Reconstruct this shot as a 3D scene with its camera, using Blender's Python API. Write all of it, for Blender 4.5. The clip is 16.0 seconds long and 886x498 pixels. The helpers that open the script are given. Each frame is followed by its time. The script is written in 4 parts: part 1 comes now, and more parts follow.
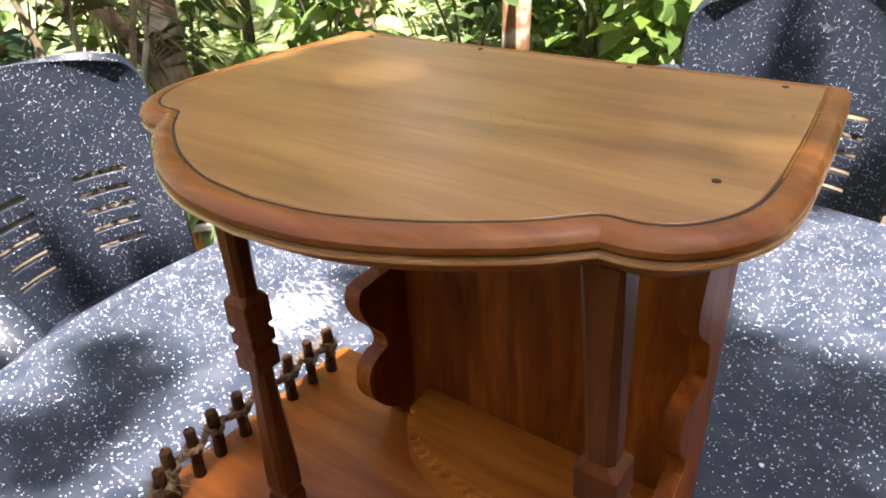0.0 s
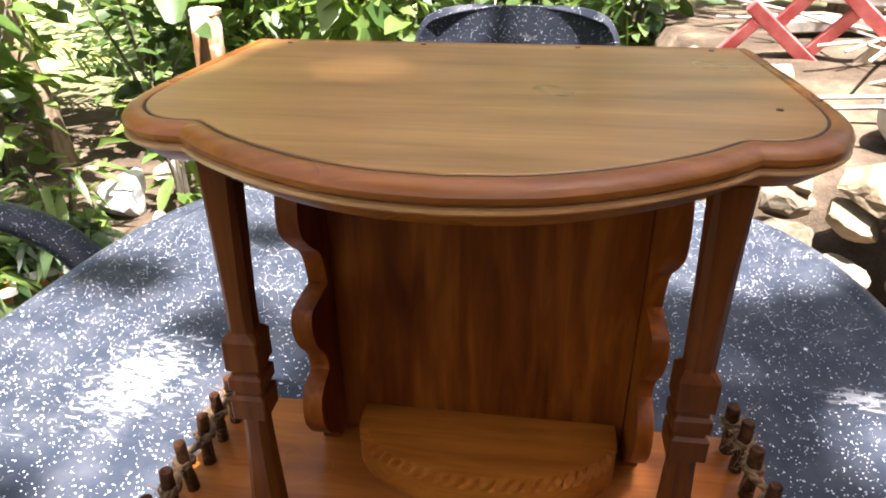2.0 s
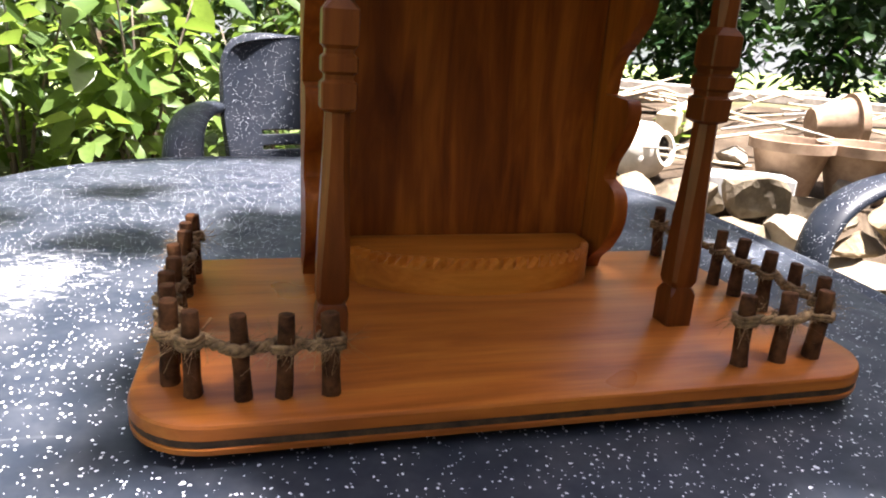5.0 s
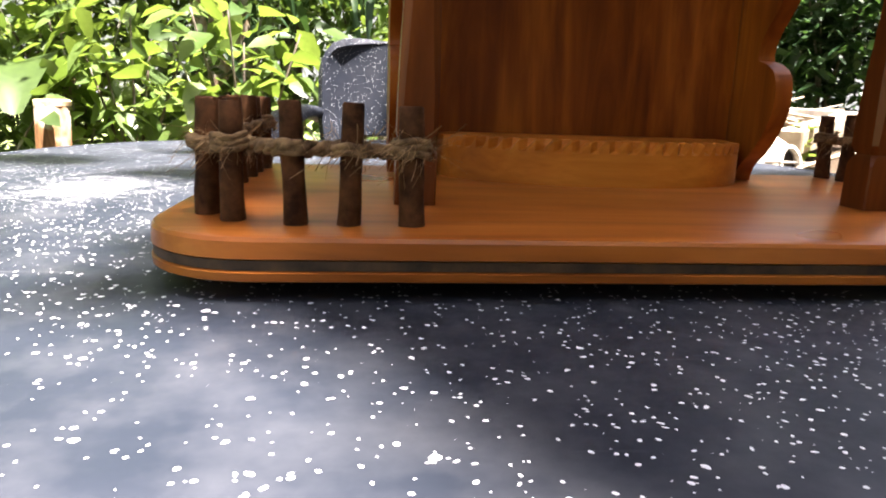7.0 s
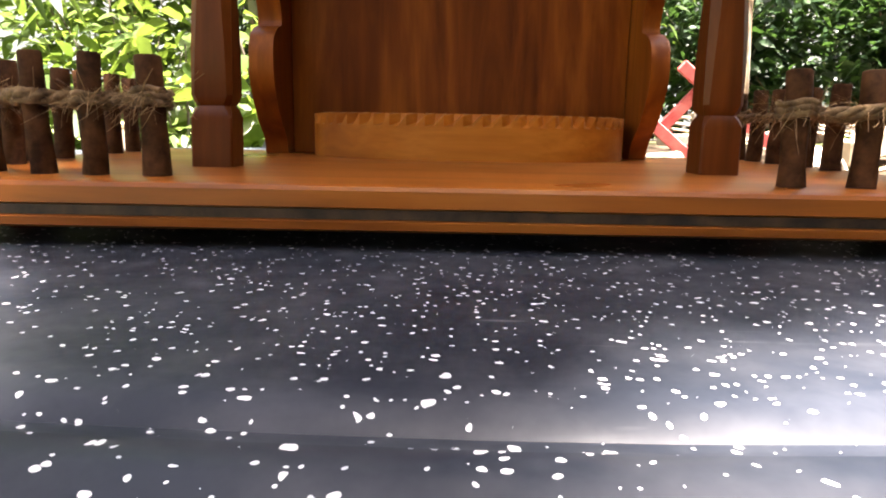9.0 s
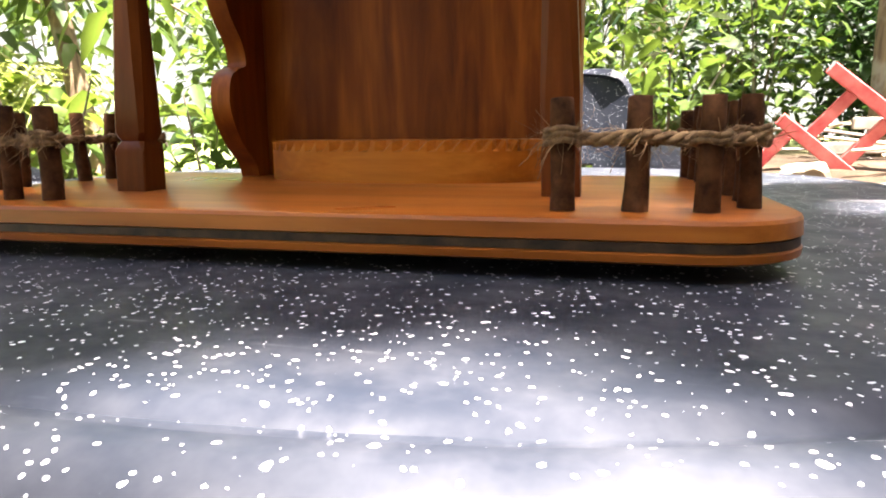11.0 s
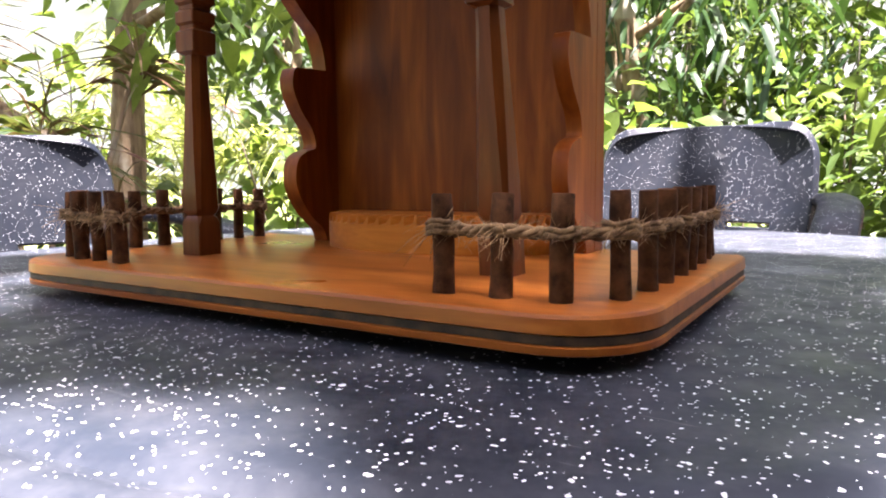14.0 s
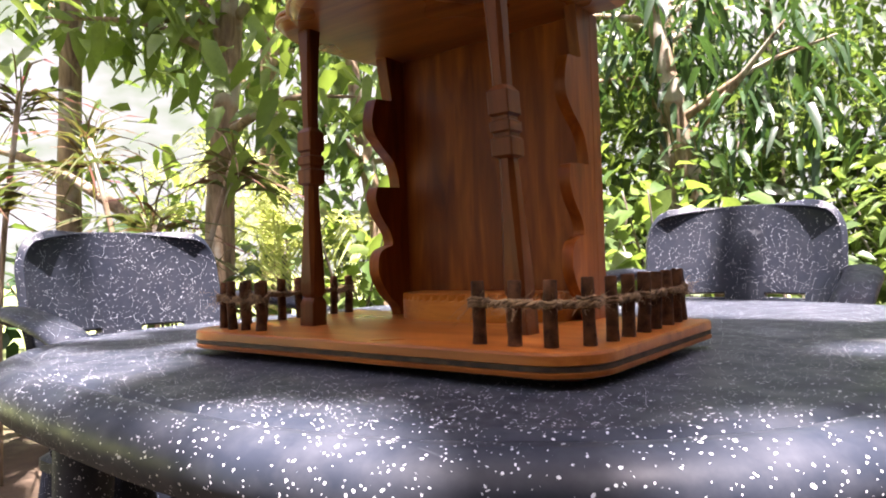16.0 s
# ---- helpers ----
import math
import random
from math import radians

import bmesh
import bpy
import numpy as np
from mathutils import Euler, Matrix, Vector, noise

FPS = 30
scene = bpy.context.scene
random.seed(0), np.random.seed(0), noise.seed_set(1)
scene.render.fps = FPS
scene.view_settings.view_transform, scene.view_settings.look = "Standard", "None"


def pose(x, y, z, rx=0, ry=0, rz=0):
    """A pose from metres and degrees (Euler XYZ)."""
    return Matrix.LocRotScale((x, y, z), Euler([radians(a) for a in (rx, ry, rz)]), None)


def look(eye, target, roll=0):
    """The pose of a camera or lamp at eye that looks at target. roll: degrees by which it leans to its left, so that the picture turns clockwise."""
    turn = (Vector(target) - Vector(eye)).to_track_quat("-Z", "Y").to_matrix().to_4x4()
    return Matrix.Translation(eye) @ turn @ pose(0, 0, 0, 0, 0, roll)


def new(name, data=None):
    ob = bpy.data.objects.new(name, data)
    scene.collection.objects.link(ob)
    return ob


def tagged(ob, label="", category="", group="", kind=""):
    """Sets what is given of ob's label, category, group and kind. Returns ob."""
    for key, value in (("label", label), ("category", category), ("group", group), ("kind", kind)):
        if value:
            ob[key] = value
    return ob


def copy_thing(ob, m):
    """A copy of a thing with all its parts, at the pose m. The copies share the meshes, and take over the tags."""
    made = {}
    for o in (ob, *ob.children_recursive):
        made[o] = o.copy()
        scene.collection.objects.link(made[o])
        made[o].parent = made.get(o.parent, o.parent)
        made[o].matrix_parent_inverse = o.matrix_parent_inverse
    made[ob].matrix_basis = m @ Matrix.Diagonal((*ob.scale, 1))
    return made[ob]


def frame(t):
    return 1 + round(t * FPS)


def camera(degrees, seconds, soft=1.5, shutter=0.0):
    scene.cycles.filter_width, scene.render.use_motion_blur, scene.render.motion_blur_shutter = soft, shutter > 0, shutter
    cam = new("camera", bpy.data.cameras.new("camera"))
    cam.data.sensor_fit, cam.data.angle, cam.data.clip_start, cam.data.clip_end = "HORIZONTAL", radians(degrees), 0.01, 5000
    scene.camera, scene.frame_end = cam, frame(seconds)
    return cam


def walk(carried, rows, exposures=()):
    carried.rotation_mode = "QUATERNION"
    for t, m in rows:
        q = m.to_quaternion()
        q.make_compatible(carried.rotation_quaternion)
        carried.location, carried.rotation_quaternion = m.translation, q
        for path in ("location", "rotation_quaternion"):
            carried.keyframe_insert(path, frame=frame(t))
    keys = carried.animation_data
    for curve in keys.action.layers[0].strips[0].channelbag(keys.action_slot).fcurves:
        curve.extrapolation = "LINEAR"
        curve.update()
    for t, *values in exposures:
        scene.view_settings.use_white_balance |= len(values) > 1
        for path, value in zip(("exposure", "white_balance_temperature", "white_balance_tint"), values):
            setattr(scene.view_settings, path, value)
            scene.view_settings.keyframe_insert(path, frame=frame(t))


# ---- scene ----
cam = camera(66.4, 16.0, 2.0)
PATH = [
    (0, (0.215, -0.132, 0.503), (-0.834, 1.254, -0.486), -3.0),
    (0.5, (0.148, -0.183, 0.5), (-0.693, 1.326, -0.508), -1.6),
    (1, (0.076, -0.214, 0.493), (-0.499, 1.436, -0.48), -1.0),
    (1.5, (0.045, -0.219, 0.497), (-0.307, 1.497, -0.469), -1.8),
    (2, (0.036, -0.222, 0.486), (-0.222, 1.528, -0.448), -0.5),
    (2.5, (-0.007, -0.226, 0.486), (-0.062, 1.565, -0.402), -0.4),
    (3, (-0.058, -0.243, 0.477), (0.081, 1.554, -0.389), 0.6),
    (5.5, (-0.191, -0.348, 0.173), (0.317, 1.52, -0.33), 3.3),
    (6, (-0.196, -0.334, 0.133), (0.21, 1.574, -0.309), 4.0),
    (6.5, (-0.189, -0.31, 0.101), (0.04, 1.628, -0.335), 2.1),
    (7, (-0.163, -0.27, 0.081), (0.054, 1.67, -0.356), 2.0),
    (7.5, (-0.113, -0.26, 0.067), (0.088, 1.681, -0.37), 3.2),
    (8, (-0.062, -0.258, 0.053), (0.088, 1.702, -0.314), 2.7),
    (8.5, (-0.036, -0.269, 0.05), (0.024, 1.696, -0.32), 1.8),
    (9, (-0.016, -0.278, 0.051), (-0.004, 1.686, -0.322), 1.1),
    (9.5, (0.017, -0.288, 0.055), (-0.058, 1.678, -0.303), 0.8),
    (10, (0.073, -0.298, 0.056), (-0.129, 1.663, -0.28), 0.5),
    (12.5, (0.265, -0.26, 0.071), (-0.516, 1.547, -0.283), -1.3),
    (13, (0.304, -0.245, 0.076), (-0.558, 1.531, -0.246), -1.6),
    (13.5, (0.333, -0.244, 0.087), (-0.645, 1.488, -0.12), -2.3),
    (14, (0.333, -0.269, 0.082), (-0.731, 1.413, -0.114), -0.5),
    (14.5, (0.321, -0.276, 0.066), (-0.712, 1.433, -0.051), -0.2),
    (15, (0.341, -0.273, 0.082), (-0.788, 1.378, 0.07), 0.4),
    (15.5, (0.398, -0.341, 0.093), (-0.764, 1.286, 0.116), -1.1),
    (16, (0.465, -0.43, 0.094), (-0.759, 1.151, 0.128), -1.9),
]
walk(cam, [(t, look(eye, target, roll)) for t, eye, target, roll in PATH], [(0, 2.95, 6100, 20), (3.0, 2.95, 6100, 19), (5.5, 2.95, 6150, 19), (7.0, 3.15, 6500, 20), (9.0, 3.65, 6700, 20), (10.0, 3.65, 6750, 20), (12.5, 3.5, 6400, 23), (14.0, 3.55, 6300, 27), (16, 3.18, 6300, 31)])

# ---- world and sun ----
GROUND = -0.73
TABLE_Z = -0.0045
SUN_DIR = Vector((-0.17, 0.18, -0.968)).normalized()   # the way the sunlight travels
world = bpy.data.worlds.new("sky")
scene.world = world
world.use_nodes = True
wn = world.node_tree.nodes
sky = wn.new("ShaderNodeTexSky")
sky.sky_type, sky.sun_disc = "NISHITA", False
sky.sun_elevation = math.asin(-SUN_DIR.z)
sky.sun_rotation = math.atan2(-SUN_DIR.x, -SUN_DIR.y)
world.node_tree.links.new(sky.outputs[0], wn["Background"].inputs[0])
wn["Background"].inputs[1].default_value = 0.05
sky.dust_density, sky.air_density, sky.ozone_density = 7.0, 0.8, 1.0
sun = new("sun", bpy.data.lights.new("sun", "SUN"))
sun.data.energy, sun.data.angle, sun.data.color = 5.0, radians(0.53), (1.0, 0.95, 0.86)
sun.matrix_world = look((0, 0, 0), SUN_DIR)


# ---- materials ----
class Mat:
    """A node material with a Principled shader, and short ways to add textures to it."""

    def __init__(self, name, rough=0.6, spec=0.5, metal=0.0):
        self.m = bpy.data.materials.new(name)
        self.m.use_nodes = True
        self.t = self.m.node_tree
        self.b = self.t.nodes["Principled BSDF"]
        self.b.inputs["Roughness"].default_value = rough
        self.b.inputs["Specular IOR Level"].default_value = spec
        self.b.inputs["Metallic"].default_value = metal
        self.co = self.t.nodes.new("ShaderNodeTexCoord").outputs["Object"]

    def node(self, kind, **values):
        n = self.t.nodes.new(kind)
        for k, v in values.items():
            n.inputs[k].default_value = v
        return n

    def link(self, a, b):
        self.t.links.new(a, b)

    def world_co(self):
        return self.t.nodes.new("ShaderNodeNewGeometry").outputs["Position"]

    def mapped(self, co, scale=(1, 1, 1), loc=(0, 0, 0), rot=(0, 0, 0)):
        n = self.t.nodes.new("ShaderNodeMapping")
        n.inputs["Scale"].default_value, n.inputs["Location"].default_value, n.inputs["Rotation"].default_value = scale, loc, rot
        self.link(co, n.inputs[0])
        return n.outputs[0]

    def noise(self, co, scale, detail=4.0, rough=0.5, warp=0.0):
        n = self.node("ShaderNodeTexNoise", Scale=scale, Detail=detail, Roughness=rough, Distortion=warp)
        self.link(co, n.inputs["Vector"])
        return n.outputs[0]

    def ramp(self, fac, stops):
        n = self.t.nodes.new("ShaderNodeValToRGB")
        e = n.color_ramp.elements
        while len(e) < len(stops):
            e.new(0.5)
        for el, (p, c) in zip(e, stops):
            el.position, el.color = p, (*c, 1) if len(c) == 3 else c
        self.link(fac, n.inputs[0])
        return n.outputs[0]

    def grey(self, fac, lo, hi, a=0.0, b=1.0):
        n = self.node("ShaderNodeMapRange")
        for i, v in ((1, lo), (2, hi), (3, a), (4, b)):
            n.inputs[i].default_value = v
        self.link(fac, n.inputs[0])
        return n.outputs[0]

    def math(self, op, a, b):
        n = self.t.nodes.new("ShaderNodeMath")
        n.operation = op
        for i, v in enumerate((a, b)):
            if isinstance(v, (int, float)):
                n.inputs[i].default_value = v
            else:
                self.link(v, n.inputs[i])
        return n.outputs[0]

    def mix(self, fac, a, b, mode="MIX"):
        n = self.t.nodes.new("ShaderNodeMix")
        n.data_type, n.blend_type = "RGBA", mode
        for i, v in ((0, fac), (6, a), (7, b)):
            if isinstance(v, (int, float)):
                n.inputs[i].default_value = v
            elif isinstance(v, tuple):
                n.inputs[i].default_value = (*v, 1)
            else:
                self.link(v, n.inputs[i])
        return n.outputs[2]

    def random(self):
        return self.t.nodes.new("ShaderNodeObjectInfo").outputs["Random"]

    def island(self):
        return self.t.nodes.new("ShaderNodeNewGeometry").outputs["Random Per Island"]

    def color(self, c):
        if isinstance(c, tuple):
            self.b.inputs["Base Color"].default_value = (*c, 1)
        else:
            self.link(c, self.b.inputs["Base Color"])
        return self

    def rough(self, r):
        self.link(r, self.b.inputs["Roughness"])
        return self

    def bump(self, h, dist, strength=0.6):
        n = self.node("ShaderNodeBump", Distance=dist, Strength=strength)
        self.link(h, n.inputs["Height"])
        self.link(n.outputs[0], self.b.inputs["Normal"])
        return self


def wood(name, dark, mid, light, axis="x", rough=0.33, grain=1.0, coat=0.08, spec=0.3):
    """Varnished wood with long wavy grain along one axis."""
    m = Mat(name, rough)
    st = {"x": (1.2, 9, 9), "y": (9, 1.2, 9), "z": (9, 9, 1.2)}[axis]
    fine = {"x": (8, 260, 260), "y": (260, 8, 260), "z": (260, 260, 8)}[axis]
    co = m.mapped(m.co, st)
    big = m.noise(co, 1.6 * grain, 3, 0.5, 1.6)
    rings = m.noise(m.mapped(m.co, tuple(4 * v for v in st)), 1.4 * grain, 4, 0.6, 1.0)
    lines = m.noise(m.mapped(m.co, fine), 1.0, 3, 0.6, 0.3)
    f = m.math("ADD", m.math("MULTIPLY", big, 0.6), m.math("MULTIPLY", rings, 0.4))
    c = m.ramp(f, [(0.36, dark), (0.5, mid), (0.64, light)])
    c = m.mix(m.grey(lines, 0.35, 0.7, 0.0, 0.35), c, tuple(v * 0.55 for v in mid))
    blot = m.noise(m.co, 7, 2)
    c = m.mix(m.grey(blot, 0.40, 0.85, 0, 0.3), c, dark)
    m.color(c)
    m.rough(m.grey(blot, 0.3, 0.7, rough - 0.06, rough + 0.1))
    m.b.inputs["Coat Weight"].default_value = coat
    m.b.inputs["Coat Roughness"].default_value = 0.16
    m.b.inputs["Specular IOR Level"].default_value = spec
    m.bump(lines, 0.0004, 0.35)
    return m.m


WOOD_TOP = wood("varnished_top", (0.21, 0.090, 0.022), (0.345, 0.165, 0.045), (0.45, 0.235, 0.072), "x", 0.33, 1.0, 0.25, 0.45)
WOOD_RIM = wood("varnished_rim", (0.14, 0.040, 0.006), (0.26, 0.084, 0.012), (0.37, 0.135, 0.021), "x", 0.30, 1.0, 0.12)
WOOD_BOARD = wood("varnished_board", (0.18, 0.049, 0.008), (0.315, 0.096, 0.015), (0.415, 0.148, 0.024), "x", 0.31, 1.0, 0.05, 0.22)
WOOD_PANEL = wood("varnished_panel", (0.085, 0.0175, 0.0018), (0.21, 0.051, 0.0047), (0.355, 0.105, 0.0100), "z", 0.42, 1.0, 0.03, 0.16)
WOOD_COLUMN = wood("varnished_column", (0.055, 0.014, 0.003), (0.115, 0.030, 0.0055), (0.19, 0.056, 0.010), "z", 0.36, 1.0, 0.04, 0.18)
LIT_BEAD = wood("lit_bead", (0.30, 0.13, 0.04), (0.46, 0.24, 0.09), (0.58, 0.34, 0.15), "x", 0.34, 1.0, 0.1)
WOOD_STEP = wood("varnished_step", (0.26, 0.075, 0.009), (0.42, 0.135, 0.014), (0.53, 0.195, 0.024), "x", 0.40, 1.0, 0.02, 0.14)


def speckled(name, base, n1=1.0, gloss=0.38, thick=1.7):
    """Dark enamel spattered with white paint drops of several sizes."""
    m = Mat(name, gloss, 0.27)
    co = m.world_co()
    wob = m.noise(co, 60, 2)
    cow = m.node("ShaderNodeVectorMath")
    cow.operation = "ADD"
    m.link(co, cow.inputs[0])
    off = m.node("ShaderNodeVectorMath")
    off.operation = "SCALE"
    off.inputs["Scale"].default_value = 0.004
    nz = m.node("ShaderNodeTexNoise", Scale=180.0, Detail=1.0)
    m.link(co, nz.inputs["Vector"])
    m.link(nz.outputs["Color"], off.inputs[0])
    m.link(off.outputs[0], cow.inputs[1])
    dens = m.noise(co, 5, 2)
    total = None
    for scale, size, share in ((62, 0.17, 0.10), (150, 0.21, 0.26), (330, 0.34, 0.58)):
        v = m.node("ShaderNodeTexVoronoi", Scale=float(scale * n1))
        m.link(cow.outputs[0], v.inputs["Vector"])
        sep = m.node("ShaderNodeSeparateColor")
        m.link(v.outputs["Color"], sep.inputs[0])
        rad = m.math("MULTIPLY", sep.outputs[1], size)
        inside = m.math("LESS_THAN", v.outputs["Distance"], rad)
        some = m.math("LESS_THAN", sep.outputs[0], m.math("MULTIPLY", dens, share * thick))
        f = m.math("MULTIPLY", inside, some)
        total = f if total is None else m.math("MAXIMUM", total, f)
    scr = m.noise(m.mapped(co, (14, 160, 14), rot=(0, 0, 0.6)), 1.0, 2, 0.7)
    scr2 = m.grey(m.math("MULTIPLY", m.grey(scr, 0.66, 0.72), m.grey(m.noise(co, 6, 2), 0.55, 0.62)), 0, 1, 0, 0.14)
    dust = m.grey(m.noise(co, 22, 5, 0.65), 0.42, 0.8, 0.0, 0.17 if name == "speckled_table_paint" else 0.06)
    c = m.mix(dust, base, (0.22, 0.22, 0.23))
    c = m.mix(scr2, c, (0.55, 0.55, 0.55))
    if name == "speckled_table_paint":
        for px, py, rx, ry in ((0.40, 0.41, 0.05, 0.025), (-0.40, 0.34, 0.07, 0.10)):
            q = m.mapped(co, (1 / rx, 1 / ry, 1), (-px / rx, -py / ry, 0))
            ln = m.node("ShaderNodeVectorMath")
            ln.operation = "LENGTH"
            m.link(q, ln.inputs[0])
            worn_lit = m.math("ADD", m.grey(ln.outputs["Value"], 0.2, 1.3, 0.30, -0.25), m.grey(m.noise(m.mapped(co, (1, 3, 1), rot=(0, 0, 0.5)), 60, 4, 0.7), 0.35, 0.65, -0.3, 0.35))
            c = m.mix(m.grey(worn_lit, 0.12, 0.3, 0, 0.4), c, (0.5, 0.5, 0.5))
    c = m.mix(total, c, (0.72, 0.74, 0.76))
    m.color(c)
    m.rough(m.grey(m.noise(co, 30, 4, 0.6), 0.3, 0.75, gloss - 0.08, gloss + 0.14))
    m.bump(m.math("ADD", total, m.math("MULTIPLY", wob, 0.4)), 0.0006, 0.3)
    return m.m


def bark(name, dark, light, scale=1.0):
    m = Mat(name, 0.85, 0.25)
    n = m.noise(m.mapped(m.co, (6, 6, 1.3)), 4 * scale, 6, 0.65, 0.6)
    patch = m.noise(m.co, 5 * scale, 3)
    c = m.ramp(n, [(0.35, dark), (0.65, light)])
    c = m.mix(m.grey(patch, 0.52, 0.62, 0, 0.6), c, (0.36, 0.36, 0.29))
    m.color(c).bump(n, 0.01, 0.7)
    return m.m


def leafy(name, dark, light, glow=0.45):
    """Thin leaves that let some light through, each a little different."""
    m = Mat(name, 0.42, 0.45)
    c = m.mix(m.island(), dark, light)
    c = m.mix(m.grey(m.noise(m.co, 40, 2), 0.4, 0.7, 0, 0.35), c, tuple(v * 0.6 for v in dark))
    m.color(c)
    tr = m.node("ShaderNodeBsdfTranslucent")
    warm = m.mix(0.5, c, (light[0] * 1.5, light[1] * 1.5, light[2] * 0.6))
    m.link(warm, tr.inputs[0])
    mx = m.node("ShaderNodeMixShader", Fac=glow)
    m.link(m.b.outputs[0], mx.inputs[1])
    m.link(tr.outputs[0], mx.inputs[2])
    m.link(mx.outputs[0], m.t.nodes["Material Output"].inputs[0])
    return m.m


def stone(name, a, b, c):
    m = Mat(name, 0.9, 0.2)
    n = m.noise(m.co, 9, 8, 0.68)
    r = m.random()
    col = m.ramp(n, [(0.3, a), (0.52, b), (0.72, c)])
    col = m.mix(m.math("MULTIPLY", r, 0.5), col, (0.34, 0.25, 0.14))
    m.color(col).bump(n, 0.02, 0.8)
    return m.m


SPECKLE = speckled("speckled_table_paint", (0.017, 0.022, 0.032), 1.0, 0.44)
SPECKLE_CHAIR = speckled("speckled_chair_paint", (0.009, 0.012, 0.019), 1.0, 0.46, 1.15)
BARK = bark("tree_bark", (0.09, 0.062, 0.036), (0.27, 0.20, 0.12))
STUMP_BARK = bark("stump_bark", (0.075, 0.035, 0.012), (0.20, 0.10, 0.036))
BARK_DARK = bark("dark_bark", (0.05, 0.04, 0.03), (0.16, 0.13, 0.09))
CUT = wood("cut_wood", (0.42, 0.30, 0.17), (0.6, 0.46, 0.28), (0.75, 0.62, 0.42), "z", 0.8, 2.0, 0.0)
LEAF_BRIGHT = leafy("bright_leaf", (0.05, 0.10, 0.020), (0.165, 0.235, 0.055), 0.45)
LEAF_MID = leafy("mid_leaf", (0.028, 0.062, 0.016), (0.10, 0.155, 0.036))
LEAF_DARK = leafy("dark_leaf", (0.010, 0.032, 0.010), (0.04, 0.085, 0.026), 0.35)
LEAF_RED = leafy("reddish_leaf", (0.12, 0.018, 0.022), (0.07, 0.11, 0.03), 0.4)
LEAF_PALE = leafy("pale_frond", (0.22, 0.28, 0.08), (0.42, 0.46, 0.18), 0.5)
STONE = stone("wall_stone", (0.05, 0.04, 0.027), (0.15, 0.12, 0.082), (0.27, 0.23, 0.17))
STONE_PALE = stone("pale_stone", (0.12, 0.105, 0.082), (0.24, 0.215, 0.18), (0.36, 0.335, 0.29))


def plain(name, a, b, scale, rough=0.8, bump=0.003, spec=0.3):
    m = Mat(name, rough, spec)
    n = m.noise(m.co, scale, 6, 0.62)
    m.color(m.ramp(n, [(0.35, a), (0.65, b)])).bump(n, bump, 0.6)
    return m.m


ROPE = plain("coir_rope", (0.055, 0.031, 0.014), (0.22, 0.14, 0.068), 160, 0.95, 0.001)
FIBRE = plain("coir_fibre", (0.12, 0.07, 0.03), (0.30, 0.19, 0.09), 60, 0.9, 0.0)
STRIPE = plain("dark_stripe", (0.018, 0.012, 0.008), (0.07, 0.04, 0.02), 90, 0.6, 0.0005)
RED_PAINT = plain("faded_red_paint", (0.42, 0.06, 0.06), (0.58, 0.16, 0.14), 14, 0.6, 0.002)
CLAY = plain("terracotta", (0.22, 0.14, 0.09), (0.36, 0.25, 0.165), 16, 0.85, 0.002)
CLAY_ORANGE = plain("orange_planter", (0.50, 0.19, 0.05), (0.62, 0.28, 0.09), 12, 0.6, 0.001)
PLASTER = plain("chalky_white", (0.42, 0.39, 0.33), (0.62, 0.58, 0.51), 11, 0.9, 0.003)
GREY_WOOD = plain("weathered_timber", (0.19, 0.165, 0.135), (0.38, 0.34, 0.285), 18, 0.9, 0.004)
PALE_WOOD = plain("sawn_timber", (0.36, 0.29, 0.19), (0.50, 0.42, 0.30), 14, 0.8, 0.003)
CONCRETE = plain("grey_concrete", (0.33, 0.32, 0.30), (0.52, 0.51, 0.48), 20, 0.9, 0.003)
SOIL_POT = plain("potting_soil", (0.03, 0.022, 0.015), (0.09, 0.065, 0.045), 60, 0.95, 0.01)
DARK = plain("shadow_cavity", (0.03, 0.025, 0.02), (0.06, 0.05, 0.04), 20, 0.9, 0.001)


def ground_mat():
    m = Mat("garden_ground", 0.95, 0.15)
    co = m.world_co()
    n = m.noise(co, 3.5, 8, 0.65)
    f = m.noise(co, 40, 5, 0.7)
    earth = m.ramp(n, [(0.3, (0.028, 0.020, 0.013)), (0.5, (0.066, 0.048, 0.031)), (0.7, (0.14, 0.108, 0.074))])
    earth = m.mix(m.grey(f, 0.5, 0.75, 0, 0.5), earth, (0.10, 0.06, 0.035))
    grass = m.ramp(m.noise(co, 9, 6, 0.7), [(0.3, (0.08, 0.12, 0.03)), (0.7, (0.27, 0.31, 0.12))])
    sep = m.node("ShaderNodeSeparateXYZ")
    m.link(co, sep.inputs[0])
    far = m.math("ADD", m.grey(sep.outputs[1], 3.6, 5.0), m.grey(m.math("MULTIPLY", sep.outputs[0], -1.0), 3.4, 4.6))
    far = m.math("MINIMUM", m.math("ADD", far, m.grey(n, 0.58, 0.7, 0, 0.35)), 1.0)
    m.color(m.mix(far, earth, grass)).bump(m.math("ADD", n, m.math("MULTIPLY", f, 0.4)), 0.04, 0.8)
    return m.m


TWIG = plain("twig_bark", (0.022, 0.009, 0.004), (0.095, 0.040, 0.016), 90, 0.8, 0.0012, 0.1)
GROUND_MAT = ground_mat()


# ---- mesh helpers ----
def mesh_of(name, verts, faces, mat, smooth=False):
    me = bpy.data.meshes.new(name)
    me.from_pydata([tuple(v) for v in verts], [], faces)
    if mat:
        me.materials.append(mat)
    if smooth:
        me.polygons.foreach_set("use_smooth", [True] * len(me.polygons))
    me.update()
    return me


